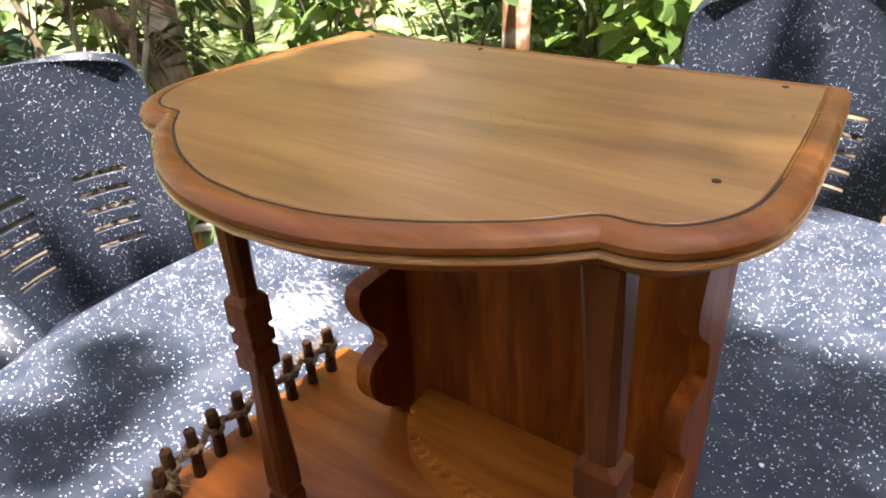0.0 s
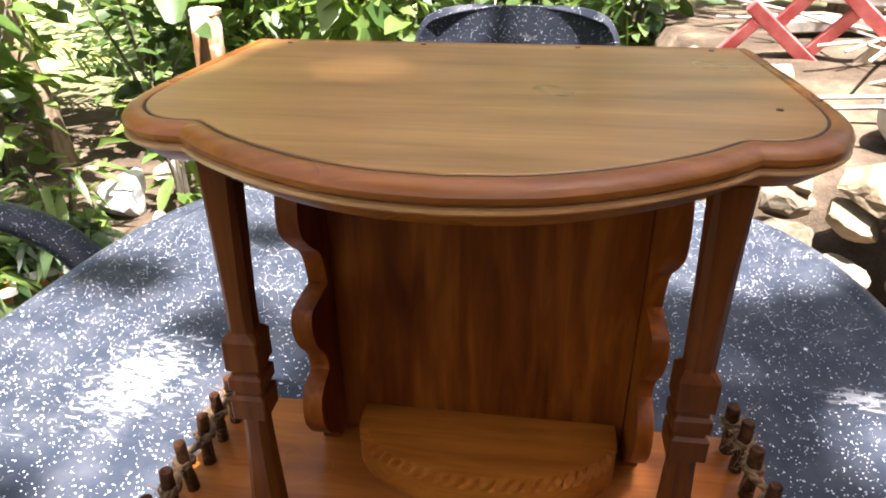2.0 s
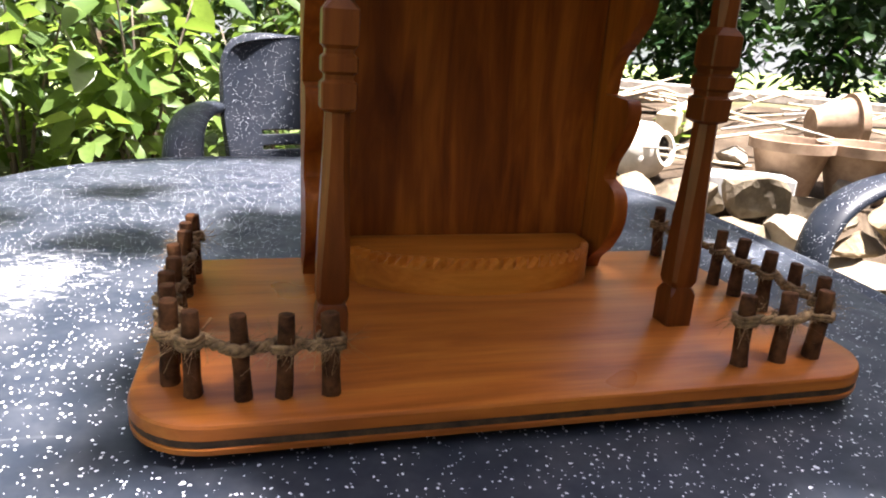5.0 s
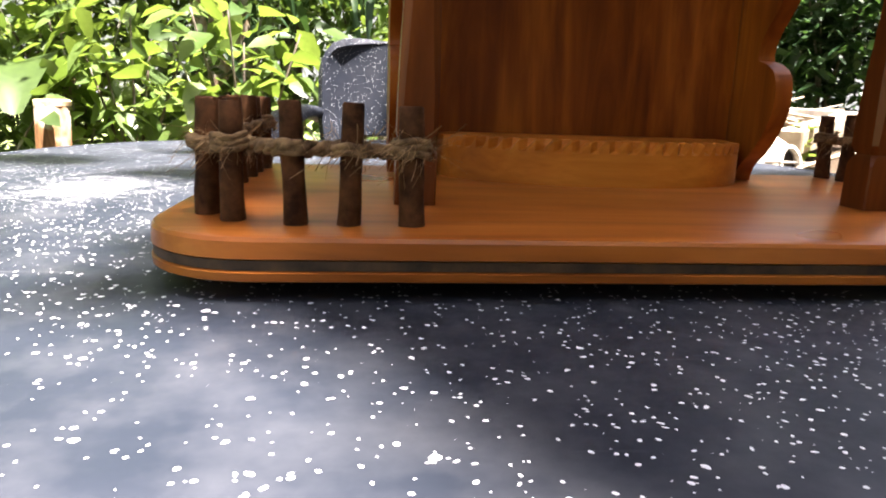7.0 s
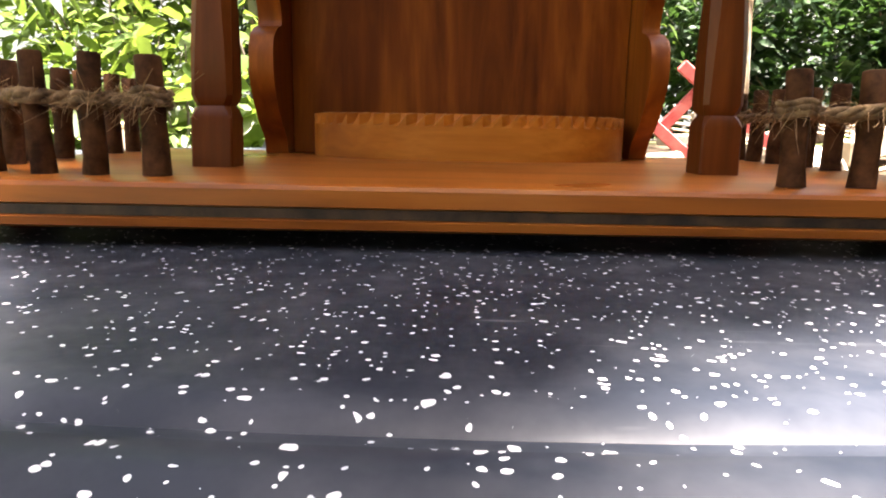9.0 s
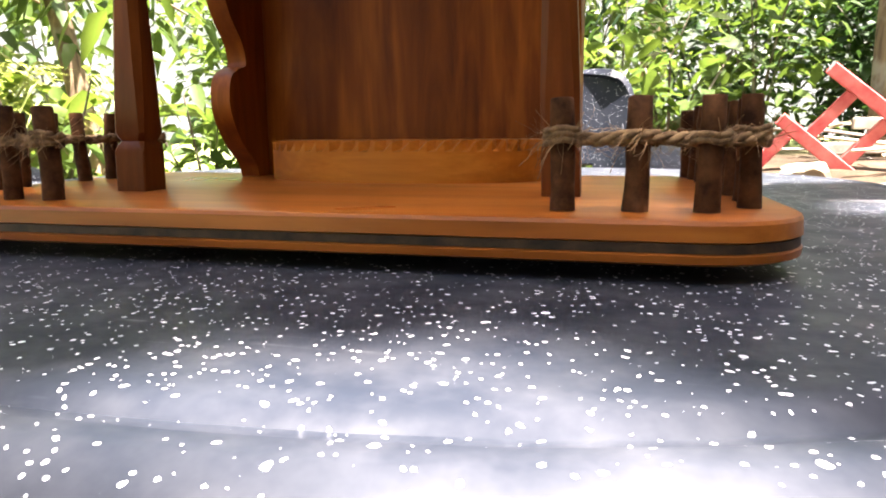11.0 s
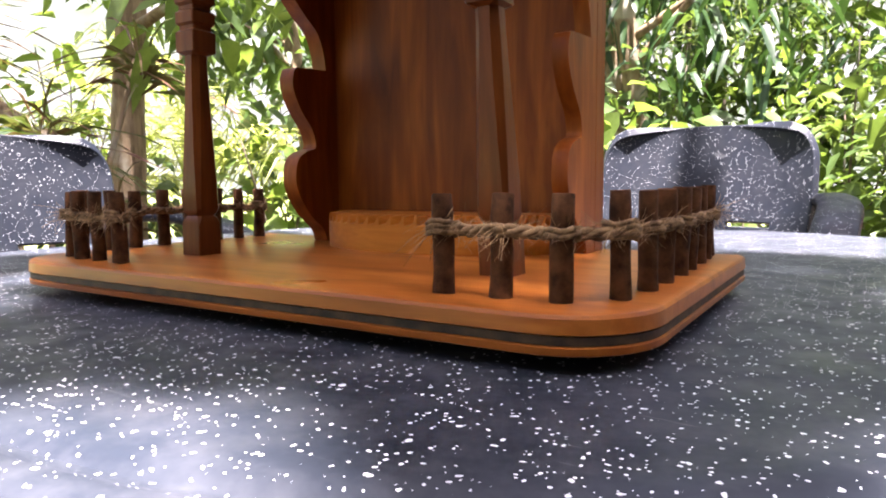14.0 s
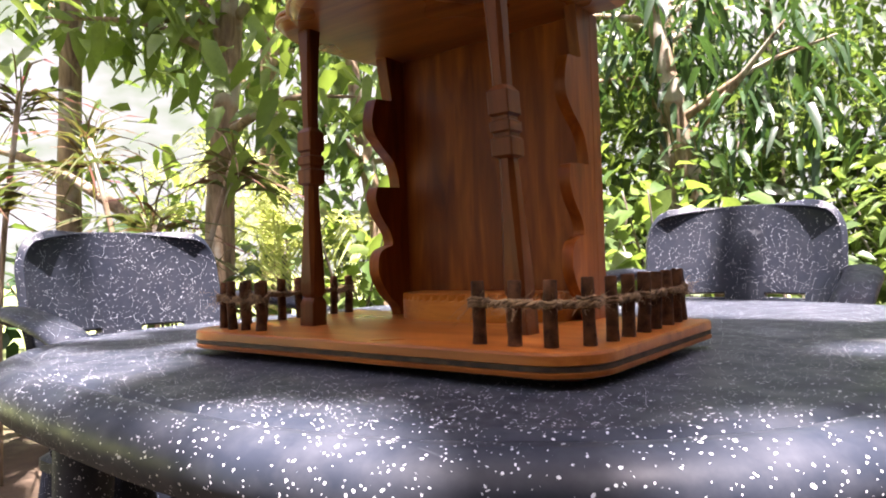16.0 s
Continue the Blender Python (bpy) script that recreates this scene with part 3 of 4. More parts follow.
# ---- chairs ----
def build_chair():
    """Moulded garden armchair with a wide round-cornered back, open arms and vent slots. It faces +y, seat centre at the origin, floor at 0."""
    chair = thing("garden_armchair", (0, 0, 0), "black moulded armchair spattered with white paint", "chair", "armchairs round the table")
    W, H0, H1 = 0.25, 0.42, 0.925
    nu, nv = 28, 52

    def back_point(u, v):
        z = H0 + (H1 - H0) * v
        w = W * (0.86 + 0.14 * min(1, v * 1.6))
        if v > 0.82:
            q = (v - 0.82) / 0.18
            w *= 1 - 0.24 * (1 - math.sqrt(max(0.0, 1 - q * q)))
        x = u * w
        y = -0.25 - 0.10 * v + 0.085 * abs(u) ** 2.2
        z -= 0.012 * abs(u) ** 4 * v
        return (x, y, z)
    bm = bmesh.new()
    grid = [[bm.verts.new(back_point(-1 + 2 * i / nu, j / nv)) for i in range(nu + 1)] for j in range(nv + 1)]
    for j in range(nv):
        slot = j in (10, 14, 18, 22, 26)
        for i in range(nu):
            if slot and (5 <= i <= 10 or 17 <= i <= 22):
                continue
            bm.faces.new((grid[j][i], grid[j][i + 1], grid[j + 1][i + 1], grid[j + 1][i]))
    b = part("backrest", bm, SPECKLE_CHAIR, chair, "broad round-cornered back with vent slots", True)
    mod = b.modifiers.new("thickness", "SOLIDIFY")
    mod.thickness, mod.offset = 0.022, 0.0
    bv = b.modifiers.new("soft", "BEVEL")
    bv.width, bv.segments, bv.limit_method, bv.harden_normals = 0.009, 3, "ANGLE", True
    o = rounded_rect(-0.235, 0.235, -0.25, 0.23, (0.06, 0.06, 0.1, 0.1), 8)
    seat = loft([[(x, y, z - 0.02 * (1 - (x / 0.25) ** 2)) for x, y in grow(o, d)] for d, z in ((-0.012, 0.395), (0, 0.402), (0.0, 0.425), (-0.014, 0.434), (-0.08, 0.43))])
    part("seat", seat, SPECKLE_CHAIR, chair, smooth=40)
    for s in (-1, 1):
        arm = smooth_line([(s * 0.225, -0.31, 0.72), (s * 0.28, -0.22, 0.742), (s * 0.305, -0.03, 0.735), (s * 0.305, 0.13, 0.70), (s * 0.295, 0.215, 0.63), (s * 0.275, 0.24, 0.52), (s * 0.245, 0.23, 0.41)], 5)
        loops = []
        for i, p in enumerate(arm):
            d = (arm[min(i + 1, len(arm) - 1)] - arm[max(i - 1, 0)]).normalized()
            out = Vector((1, 0, 0))
            v = d.cross(out).normalized()
            loops.append([p + out * 0.040 * math.cos(a) + v * 0.017 * math.sin(a) for a in [2 * math.pi * k / 12 for k in range(12)]])
        part("armrest", loft(loops), SPECKLE_CHAIR, chair, smooth=True)
        for sy, top in ((1, 0.41), (-1, 0.41)):
            lp = [[(s * (0.20 + o) + r * math.cos(a), sy * (0.185 + o) + r * 0.8 * math.sin(a), z) for a in [2 * math.pi * k / 10 for k in range(10)]]
                  for o, r, z in ((0.065, 0.02, 0.0), (0.03, 0.026, 0.2), (0.0, 0.034, top))]
            part("leg", loft(lp), SPECKLE_CHAIR, chair, smooth=True)
    return chair


chair_a = build_chair()
chair_a.matrix_basis = pose(-0.035, 1.29, GROUND, 0, 0, 180) @ Matrix.Scale(1.03, 4)
chair_b = copy_thing(chair_a, pose(-0.94, 0.425, GROUND, 0, 0, -90) @ Matrix.Scale(0.97, 4))
chair_b["label"] = "black paint-spattered moulded armchair in dappled sun"
chair_c = copy_thing(chair_a, pose(1.10, 0.42, GROUND, 0, 0, 92))


# ---- plants ----
def leaf_mesh(name, bases, dirs, ups, lengths, widths, mat, droop=0.25):
    """Many folded leaf blades in one mesh: base, two flanks, midrib and tip each."""
    b, d, u = np.asarray(bases, float), np.asarray(dirs, float), np.asarray(ups, float)
    L, Wd = np.asarray(lengths, float)[:, None], np.asarray(widths, float)[:, None]
    d = d / np.linalg.norm(d, axis=1, keepdims=True)
    side = np.cross(d, u)
    side /= np.maximum(np.linalg.norm(side, axis=1, keepdims=True), 1e-6)
    nrm = np.cross(side, d)
    down = np.array([0, 0, -1.0])
    n = len(b)
    P = np.empty((n, 8, 3))
    P[:, 0] = b
    P[:, 1] = b + d * L * 0.26 + side * Wd * 0.50 + nrm * Wd * 0.12
    P[:, 2] = b + d * L * 0.26 - side * Wd * 0.50 + nrm * Wd * 0.12
    P[:, 3] = b + d * L * 0.33 + down * L * droop * 0.10
    P[:, 4] = b + d * L * 0.62 + side * Wd * 0.44 + nrm * Wd * 0.10 + down * L * droop * 0.42
    P[:, 5] = b + d * L * 0.62 - side * Wd * 0.44 + nrm * Wd * 0.10 + down * L * droop * 0.42
    P[:, 6] = b + d * L * 0.68 + down * L * droop * 0.48
    P[:, 7] = b + d * L + down * L * droop
    quad = np.array([[0, 3, 1, 1], [0, 2, 3, 3], [1, 3, 6, 4], [3, 2, 5, 6], [4, 6, 7, 7], [6, 5, 7, 7]])
    faces = []
    for i in range(n):
        o = i * 8
        for q in quad:
            f = [o + int(k) for k in q]
            faces.append(f[:3] if q[2] == q[3] else f)
    return mesh_of(name, P.reshape(-1, 3), faces, mat, True)


def build_shrub(at, height, width, mat, leaf=(0.12, 0.06), n=900, seed=0, label="leafy green garden shrub", droop=0.3, stems=5, name="shrub"):
    rng = np.random.default_rng(seed)
    pr = random.Random(seed)
    s = thing(name, at, label, "shrub" if name == "shrub" else "plant")
    tips = []
    for k in range(stems):
        a = 2 * math.pi * k / stems + pr.uniform(-0.5, 0.5)
        r = width * pr.uniform(0.25, 0.85)
        h = height * pr.uniform(0.7, 1.0)
        pts = smooth_line([(0.02 * math.cos(a), 0.02 * math.sin(a), -0.03), (r * 0.3 * math.cos(a), r * 0.3 * math.sin(a), h * 0.45), (r * math.cos(a), r * math.sin(a), h)], 5)
        part("stem", tube(pts, [0.014 - 0.010 * i / (len(pts) - 1) for i in range(len(pts))], 6), BARK_DARK, s, smooth=True)
        tips += [pts[i] for i in range(3, len(pts))]
    pick = rng.integers(0, len(tips), n)
    base = np.array([tuple(t) for t in tips])[pick] + rng.normal(size=(n, 3)) * np.array([width * 0.26, width * 0.26, height * 0.13])
    base[:, 2] = np.maximum(base[:, 2], 0.05)
    d = rng.normal(size=(n, 3)) * np.array([1, 1, 0.45])
    d[:, :2] += base[:, :2] / max(width, 0.1) * 0.8
    u = rng.normal(size=(n, 3)) * 0.45 + np.array([0, 0, 1.0])
    L = leaf[0] * rng.uniform(0.55, 1.25, n)
    part("foliage", leaf_mesh("foliage", base, d, u, L, L * leaf[1] / leaf[0] * rng.uniform(0.8, 1.2, n), mat, droop), None, s)
    return s


def build_tree(at, height, radius, lean, crown, mat, leaf=(0.14, 0.04), n=1500, seed=0, label="garden tree with a pale mottled trunk", bark_mat=None, droop=0.5, limbs=6, crown_z=0.0):
    rng = np.random.default_rng(seed)
    pr = random.Random(seed)
    t = thing("tree", at, label, "tree")
    pts = smooth_line([(0, 0, -0.05), (lean[0] * 0.3 + pr.uniform(-0.04, 0.04), lean[1] * 0.3, height * 0.33), (lean[0] * 0.65 + pr.uniform(-0.05, 0.05), lean[1] * 0.65, height * 0.66), (lean[0], lean[1], height)], 6)
    rad = [radius * (1.15 - 0.6 * i / (len(pts) - 1)) for i in range(len(pts))]
    part("trunk", tube(pts, rad, 14, 0.05, pr), bark_mat or BARK, t, smooth=True)
    tips = []
    for k in range(limbs):
        o = pts[int(len(pts) * pr.uniform(0.45, 0.98))]
        a = pr.uniform(0, 6.283)
        r = crown[0] * pr.uniform(0.5, 1.0)
        e = o + Vector((r * math.cos(a), r * math.sin(a), crown[1] * pr.uniform(-0.2, 0.7)))
        lp = smooth_line([o, o.lerp(e, 0.5) + Vector((pr.uniform(-0.1, 0.1), pr.uniform(-0.1, 0.1), 0.08)), e], 4)
        part("limb", tube(lp, [radius * 0.38 * (1 - 0.8 * i / (len(lp) - 1)) for i in range(len(lp))], 6), bark_mat or BARK, t, smooth=True)
        tips += lp[2:]
    pick = rng.integers(0, len(tips), n)
    base = np.array([tuple(p) for p in tips])[pick] + rng.normal(size=(n, 3)) * np.array([crown[0] * 0.2, crown[0] * 0.2, crown[1] * 0.2])
    base[:, 2] += crown_z
    d = rng.normal(size=(n, 3)) * np.array([1, 1, 0.5]) + np.array([0, 0, -0.35])
    u = rng.normal(size=(n, 3)) * 0.5 + np.array([0, 0, 1.0])
    L = leaf[0] * rng.uniform(0.6, 1.25, n)
    part("crown", leaf_mesh("crown", base, d, u, L, L * leaf[1] / leaf[0], mat, droop), None, t)
    return t


def build_frond_plant(at, fronds, length, mat, seed, label, stem_h=0.5, leaflet=(0.16, 0.014), simple=False, lift=0.9):
    """Palm-like plant: arching ribs with many narrow leaflets, or plain strap leaves."""
    rng = random.Random(seed)
    p = thing("palm_plant", at, label, "plant")
    part("stem", tube([(0, 0, -0.03), (0.02, 0.01, stem_h * 0.5), (0, 0.02, stem_h)], [0.03, 0.026, 0.02], 9), BARK_DARK, p, smooth=True)
    bases, dirs, ups, Ls = [], [], [], []
    for k in range(fronds):
        a = 2 * math.pi * k / fronds + rng.uniform(-0.3, 0.3)
        out = Vector((math.cos(a), math.sin(a), 0))
        L = length * rng.uniform(0.7, 1.1)
        el = rng.uniform(0.35, 1.0) * lift
        pts = [Vector((0, 0, stem_h * rng.uniform(0.7, 1.0))) + out * L * (t * 0.85) + Vector((0, 0, L * (el * t - 0.75 * t * t))) for t in [i / 12 for i in range(13)]]
        if simple:
            for i in range(12):
                dd = pts[i + 1] - pts[i]
                bases.append(pts[i]), dirs.append(dd), ups.append((0, 0, 1)), Ls.append(dd.length * 1.35)
        else:
            part("rib", tube(pts, [0.007 * (1 - 0.8 * i / 12) for i in range(13)], 5), LEAF_PALE, p)
            for i in range(2, 12):
                dd = (pts[i + 1] - pts[i]).normalized()
                sd = dd.cross(Vector((0, 0, 1))).normalized()
                for q in (0, 0.33, 0.66):
                    for s in (-1, 1):
                        bases.append(pts[i].lerp(pts[i + 1], q)), dirs.append(sd * s + dd * 0.7), ups.append((0, 0, 1)), Ls.append(leaflet[0] * (1.1 - 0.5 * abs(i - 5) / 6) * rng.uniform(0.85, 1.1))
    w = [leaflet[1]] * len(Ls)
    part("foliage", leaf_mesh("foliage", [tuple(b) for b in bases], [tuple(d) for d in dirs], ups, Ls, w, mat, 0.0 if simple else 0.35), None, p)
    return p


def gz(x, y):
    return ground_height(x, y)


def at(x, y):
    return (x, y, gz(x, y))


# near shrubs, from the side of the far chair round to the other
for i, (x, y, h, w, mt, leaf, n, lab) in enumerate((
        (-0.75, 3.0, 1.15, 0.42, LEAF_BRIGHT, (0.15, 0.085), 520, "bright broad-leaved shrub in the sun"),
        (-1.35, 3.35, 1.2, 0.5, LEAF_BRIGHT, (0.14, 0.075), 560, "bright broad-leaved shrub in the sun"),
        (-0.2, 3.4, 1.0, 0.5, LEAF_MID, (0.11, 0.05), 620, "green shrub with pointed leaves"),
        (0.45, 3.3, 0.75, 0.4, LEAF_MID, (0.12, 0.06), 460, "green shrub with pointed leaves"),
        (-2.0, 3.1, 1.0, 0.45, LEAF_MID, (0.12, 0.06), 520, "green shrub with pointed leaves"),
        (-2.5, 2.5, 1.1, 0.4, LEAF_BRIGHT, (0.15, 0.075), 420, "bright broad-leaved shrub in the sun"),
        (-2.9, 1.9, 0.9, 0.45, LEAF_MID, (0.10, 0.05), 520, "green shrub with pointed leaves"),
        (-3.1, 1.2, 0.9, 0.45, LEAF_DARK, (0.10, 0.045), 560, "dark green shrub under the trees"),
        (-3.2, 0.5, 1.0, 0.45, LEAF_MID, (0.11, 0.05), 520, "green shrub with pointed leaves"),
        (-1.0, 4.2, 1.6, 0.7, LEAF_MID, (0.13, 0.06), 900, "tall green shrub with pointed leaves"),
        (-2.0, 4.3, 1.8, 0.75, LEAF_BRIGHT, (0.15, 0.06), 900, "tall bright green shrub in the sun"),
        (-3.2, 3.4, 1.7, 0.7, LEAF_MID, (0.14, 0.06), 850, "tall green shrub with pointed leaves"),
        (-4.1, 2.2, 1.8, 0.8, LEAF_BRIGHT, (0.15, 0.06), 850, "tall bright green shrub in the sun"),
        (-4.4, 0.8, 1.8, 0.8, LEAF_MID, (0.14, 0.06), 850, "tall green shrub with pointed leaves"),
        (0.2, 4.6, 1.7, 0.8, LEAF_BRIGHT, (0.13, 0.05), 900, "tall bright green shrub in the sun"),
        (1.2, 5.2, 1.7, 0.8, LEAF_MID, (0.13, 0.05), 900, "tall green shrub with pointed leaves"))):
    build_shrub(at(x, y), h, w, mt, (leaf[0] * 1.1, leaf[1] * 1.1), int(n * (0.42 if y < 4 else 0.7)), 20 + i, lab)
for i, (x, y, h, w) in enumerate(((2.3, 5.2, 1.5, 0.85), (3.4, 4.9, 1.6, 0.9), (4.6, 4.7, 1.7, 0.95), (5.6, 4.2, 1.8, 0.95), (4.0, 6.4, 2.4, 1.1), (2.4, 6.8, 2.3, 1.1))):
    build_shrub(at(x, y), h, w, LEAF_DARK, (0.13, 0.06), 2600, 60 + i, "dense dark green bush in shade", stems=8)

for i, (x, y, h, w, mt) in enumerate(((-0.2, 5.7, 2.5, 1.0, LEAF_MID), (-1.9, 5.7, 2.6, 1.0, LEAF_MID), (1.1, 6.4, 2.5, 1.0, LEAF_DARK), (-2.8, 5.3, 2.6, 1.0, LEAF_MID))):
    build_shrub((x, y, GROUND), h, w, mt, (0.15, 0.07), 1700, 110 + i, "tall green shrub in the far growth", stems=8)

build_shrub(at(-1.78, 1.98), 0.30, 0.2, LEAF_BRIGHT, (0.16, 0.03), 90, 90, "low bright plant with fingered leaves", 0.5, 4)
build_shrub(at(-2.15, 1.75), 0.35, 0.22, LEAF_MID, (0.14, 0.04), 110, 91, "low green plant with pointed leaves", 0.5, 4)
build_shrub(at(-1.5, 2.35), 0.40, 0.14, LEAF_BRIGHT, (0.2, 0.07), 26, 92, "young plant with upright oval leaves", 0.2, 3)
build_shrub(at(1.45, 2.15), 0.20, 0.06, LEAF_BRIGHT, (0.12, 0.04), 12, 93, "small seedling among the stones", 0.1, 2)
build_shrub(at(1.15, 1.15), 0.22, 0.10, LEAF_BRIGHT, (0.12, 0.05), 16, 94, "small seedling among the stones", 0.1, 2)

# trees
build_tree(at(-2.55, 1.58), 3.4, 0.075, (0.12, 0.1), (0.9, 0.8), LEAF_BRIGHT, (0.17, 0.075), 500, 1, limbs=7)
build_tree(at(-1.25, 4.9), 4.4, 0.13, (-0.35, 0.1), (1.3, 1.0), LEAF_MID, (0.2, 0.045), 900, 2, limbs=9)
build_tree(at(1.55, 3.55), 4.2, 0.11, (0.05, 0.2), (1.2, 0.8), LEAF_DARK, (0.2, 0.045), 800, 3, limbs=6, crown_z=0.8)
build_tree(at(-2.35, 2.75), 3.0, 0.06, (-0.55, 0.1), (0.8, 0.7), LEAF_MID, (0.16, 0.06), 500, 4)
build_tree(at(-3.6, 1.3), 3.6, 0.07, (0.2, 0.0), (0.9, 0.8), LEAF_MID, (0.16, 0.06), 500, 5)
build_tree(at(-0.83, 4.3), 3.1, 0.085, (-0.45, -0.3), (1.4, 1.0), LEAF_DARK, (0.16, 0.046), 850, 6, "mango tree with hanging narrow dark leaves", BARK, 0.9, 11, -0.4)
build_tree(at(-0.9, 6.0), 4.0, 0.1, (0.2, 0), (1.6, 1.2), LEAF_MID, (0.2, 0.05), 900, 7, "mango tree with hanging narrow dark leaves", BARK_DARK, 0.9, 10, -0.5)
build_tree(at(3.3, 7.4), 4.4, 0.12, (0.1, 0), (1.6, 1.2), LEAF_DARK, (0.2, 0.06), 1800, 8, bark_mat=BARK_DARK, limbs=10)
build_tree(at(-5.2, 4.0), 4.6, 0.12, (0.1, 0), (1.8, 1.4), LEAF_MID, (0.22, 0.08), 1800, 9, limbs=10)
build_tree(at(-6.0, 1.0), 4.6, 0.12, (0.1, 0), (1.8, 1.4), LEAF_MID, (0.22, 0.08), 1800, 10, limbs=10)
build_tree(at(0.6, 8.0), 5.0, 0.13, (0.1, 0), (1.9, 1.4), LEAF_MID, (0.22, 0.08), 1800, 11, limbs=10)
build_tree(at(-3.2, 7.0), 5.0, 0.13, (0.1, 0), (1.9, 1.4), LEAF_BRIGHT, (0.22, 0.08), 1800, 12, limbs=10)



def build_cordyline(at3, heads, seed):
    """Thin cane stems, each with a burst of long narrow leaves."""
    rng = np.random.default_rng(seed)
    p = thing("cordyline", at3, "cordyline with bursts of thin red and green leaves", "plant")
    for hx, hy, hz, n, L0 in heads:
        part("cane", tube(smooth_line([(hx * 0.2, hy * 0.2, -0.03), (hx * 0.5, hy * 0.4, hz * 0.5), (hx, hy, hz)], 4), 0.011, 7), BARK, p, smooth=True)
        d = rng.normal(size=(n, 3))
        d[:, 2] = np.abs(d[:, 2]) * 0.9 + 0.05
        base = np.array([hx, hy, hz]) + rng.normal(size=(n, 3)) * 0.015 - np.array([0, 0, 1.0]) * rng.uniform(0, 0.14, (n, 1))
        L = L0 * rng.uniform(0.6, 1.15, n)
        part("leaf_burst", leaf_mesh("leaf_burst", base, d, np.tile([0, 0, 1.0], (n, 1)) + rng.normal(size=(n, 3)) * 0.2, L, np.full(n, 0.009), LEAF_RED, 0.55), None, p)


build_cordyline(at(-2.0, 0.95), ((0.0, 0.0, 1.0, 46, 0.42), (-0.25, -0.12, 1.35, 44, 0.45), (0.15, 0.25, 1.25, 40, 0.4), (-0.1, 0.3, 0.75, 36, 0.4)), 5)
build_cordyline(at(-2.5, 0.55), ((0.0, 0.0, 1.15, 44, 0.45), (-0.2, 0.2, 1.6, 40, 0.45)), 6)
build_frond_plant(at(-3.3, 2.6), 11, 1.4, LEAF_PALE, 7, "palm with pale sunlit feather fronds", 0.9, (0.30, 0.018), False, 1.2)
build_frond_plant(at(-4.0, 3.2), 11, 1.6, LEAF_PALE, 8, "palm with pale sunlit feather fronds", 1.2, (0.32, 0.02), False, 1.2)
build_frond_plant(at(-1.0, 5.6), 12, 1.8, LEAF_MID, 9, "palm with drooping feather fronds", 2.4, (0.36, 0.018), False, 0.8)


def build_banana(x, y, seed, size=1.0):
    rng = random.Random(seed)
    p = thing("banana_plant", at(x, y), "young banana plant with broad smooth leaves", "plant")
    p.matrix_basis = p.matrix_basis @ Matrix.Scale(size, 4)
    part("stem", tube([(0, 0, -0.02), (0, 0, 0.25), (0.02, 0, 0.45)], [0.04, 0.035, 0.025], 10), LEAF_MID, p, smooth=True)
    for k in range(5):
        a = k * 1.256 + rng.uniform(-0.3, 0.3)
        o = Vector((math.cos(a), math.sin(a), 0))
        bm = bmesh.new()
        rows = []
        for i in range(11):
            t = i / 10
            c = Vector((0, 0, 0.4)) + o * 0.55 * t + Vector((0, 0, 0.55 * t - 0.55 * t * t))
            w = 0.11 * math.sin(math.pi * min(0.97, 0.06 + t * 0.92)) ** 0.7
            s = o.cross(Vector((0, 0, 1)))
            rows.append([bm.verts.new(c + s * w * q + Vector((0, 0, abs(q) * w * 0.35))) for q in (-1, -0.5, 0, 0.5, 1)])
        for r1, r2 in zip(rows, rows[1:]):
            for i in range(4):
                bm.faces.new((r1[i], r1[i + 1], r2[i + 1], r2[i]))
        part("leaf", bm, LEAF_MID, p, smooth=True)


build_banana(-2.05, 3.75, 3, 1.7)
build_banana(-1.2, 3.75, 4)


def build_stump(x, y, r, h):
    s = thing("cut_stump", at(x, y), "sawn tree stump with a pale cut top", "stump")
    rng = random.Random(4)
    part("trunk", tube([(0, 0, -0.04), (0, 0, h * 0.5), (0.01, 0, h - 0.015)], [r * 1.1, r, r * 0.97], 16, 0.06, rng), STUMP_BARK, s, smooth=True)
    part("cut_face", tube([(0.01, 0, h - 0.02), (0.01, 0, h), (0.01, 0, h + 0.006)], [r * 1.0, r * 0.99, r * 0.85], 16, 0.08, rng), CUT, s, "pale sawn face", 40)


build_stump(-1.55, 2.9, 0.072, 0.74)

# a fallen branch leaning across the undergrowth
fb = thing("fallen_branch", at(-2.15, 1.5), "bare branch leaning across the undergrowth", "branch")
part("branch", tube(smooth_line([(0, 0, -0.02), (-0.15, -0.14, 0.58), (-0.35, -0.32, 1.01), (-0.75, -0.55, 1.32), (-1.45, -0.9, 1.6)], 4), [0.042 - 0.0015 * i for i in range(17)], 9, 0.08, random.Random(2)), BARK, fb, smooth=True)


# ---- stones, pots and timber on the terrace ----
def stone_mesh(seed, sx, sy, sz):
    bm = bmesh.new()
    bmesh.ops.create_icosphere(bm, subdivisions=3, radius=1)
    rng = random.Random(seed)
    o = Vector((rng.uniform(0, 50), rng.uniform(0, 50), rng.uniform(0, 50)))
    planes = [(Vector((rng.gauss(0, 1), rng.gauss(0, 1), rng.gauss(0, 1))).normalized(), rng.uniform(0.42, 0.72)) for _ in range(11)]
    for v in bm.verts:
        c = v.co.copy()
        for nrm, d in planes:
            k = c.dot(nrm) - d
            if k > 0:
                c -= nrm * k
        c *= 1 + 0.07 * noise.noise(c * 3 + o) + 0.045 * noise.noise(c * 8 + o)
        v.co = Vector((c.x * sx, c.y * sy, c.z * sz))
    return bm


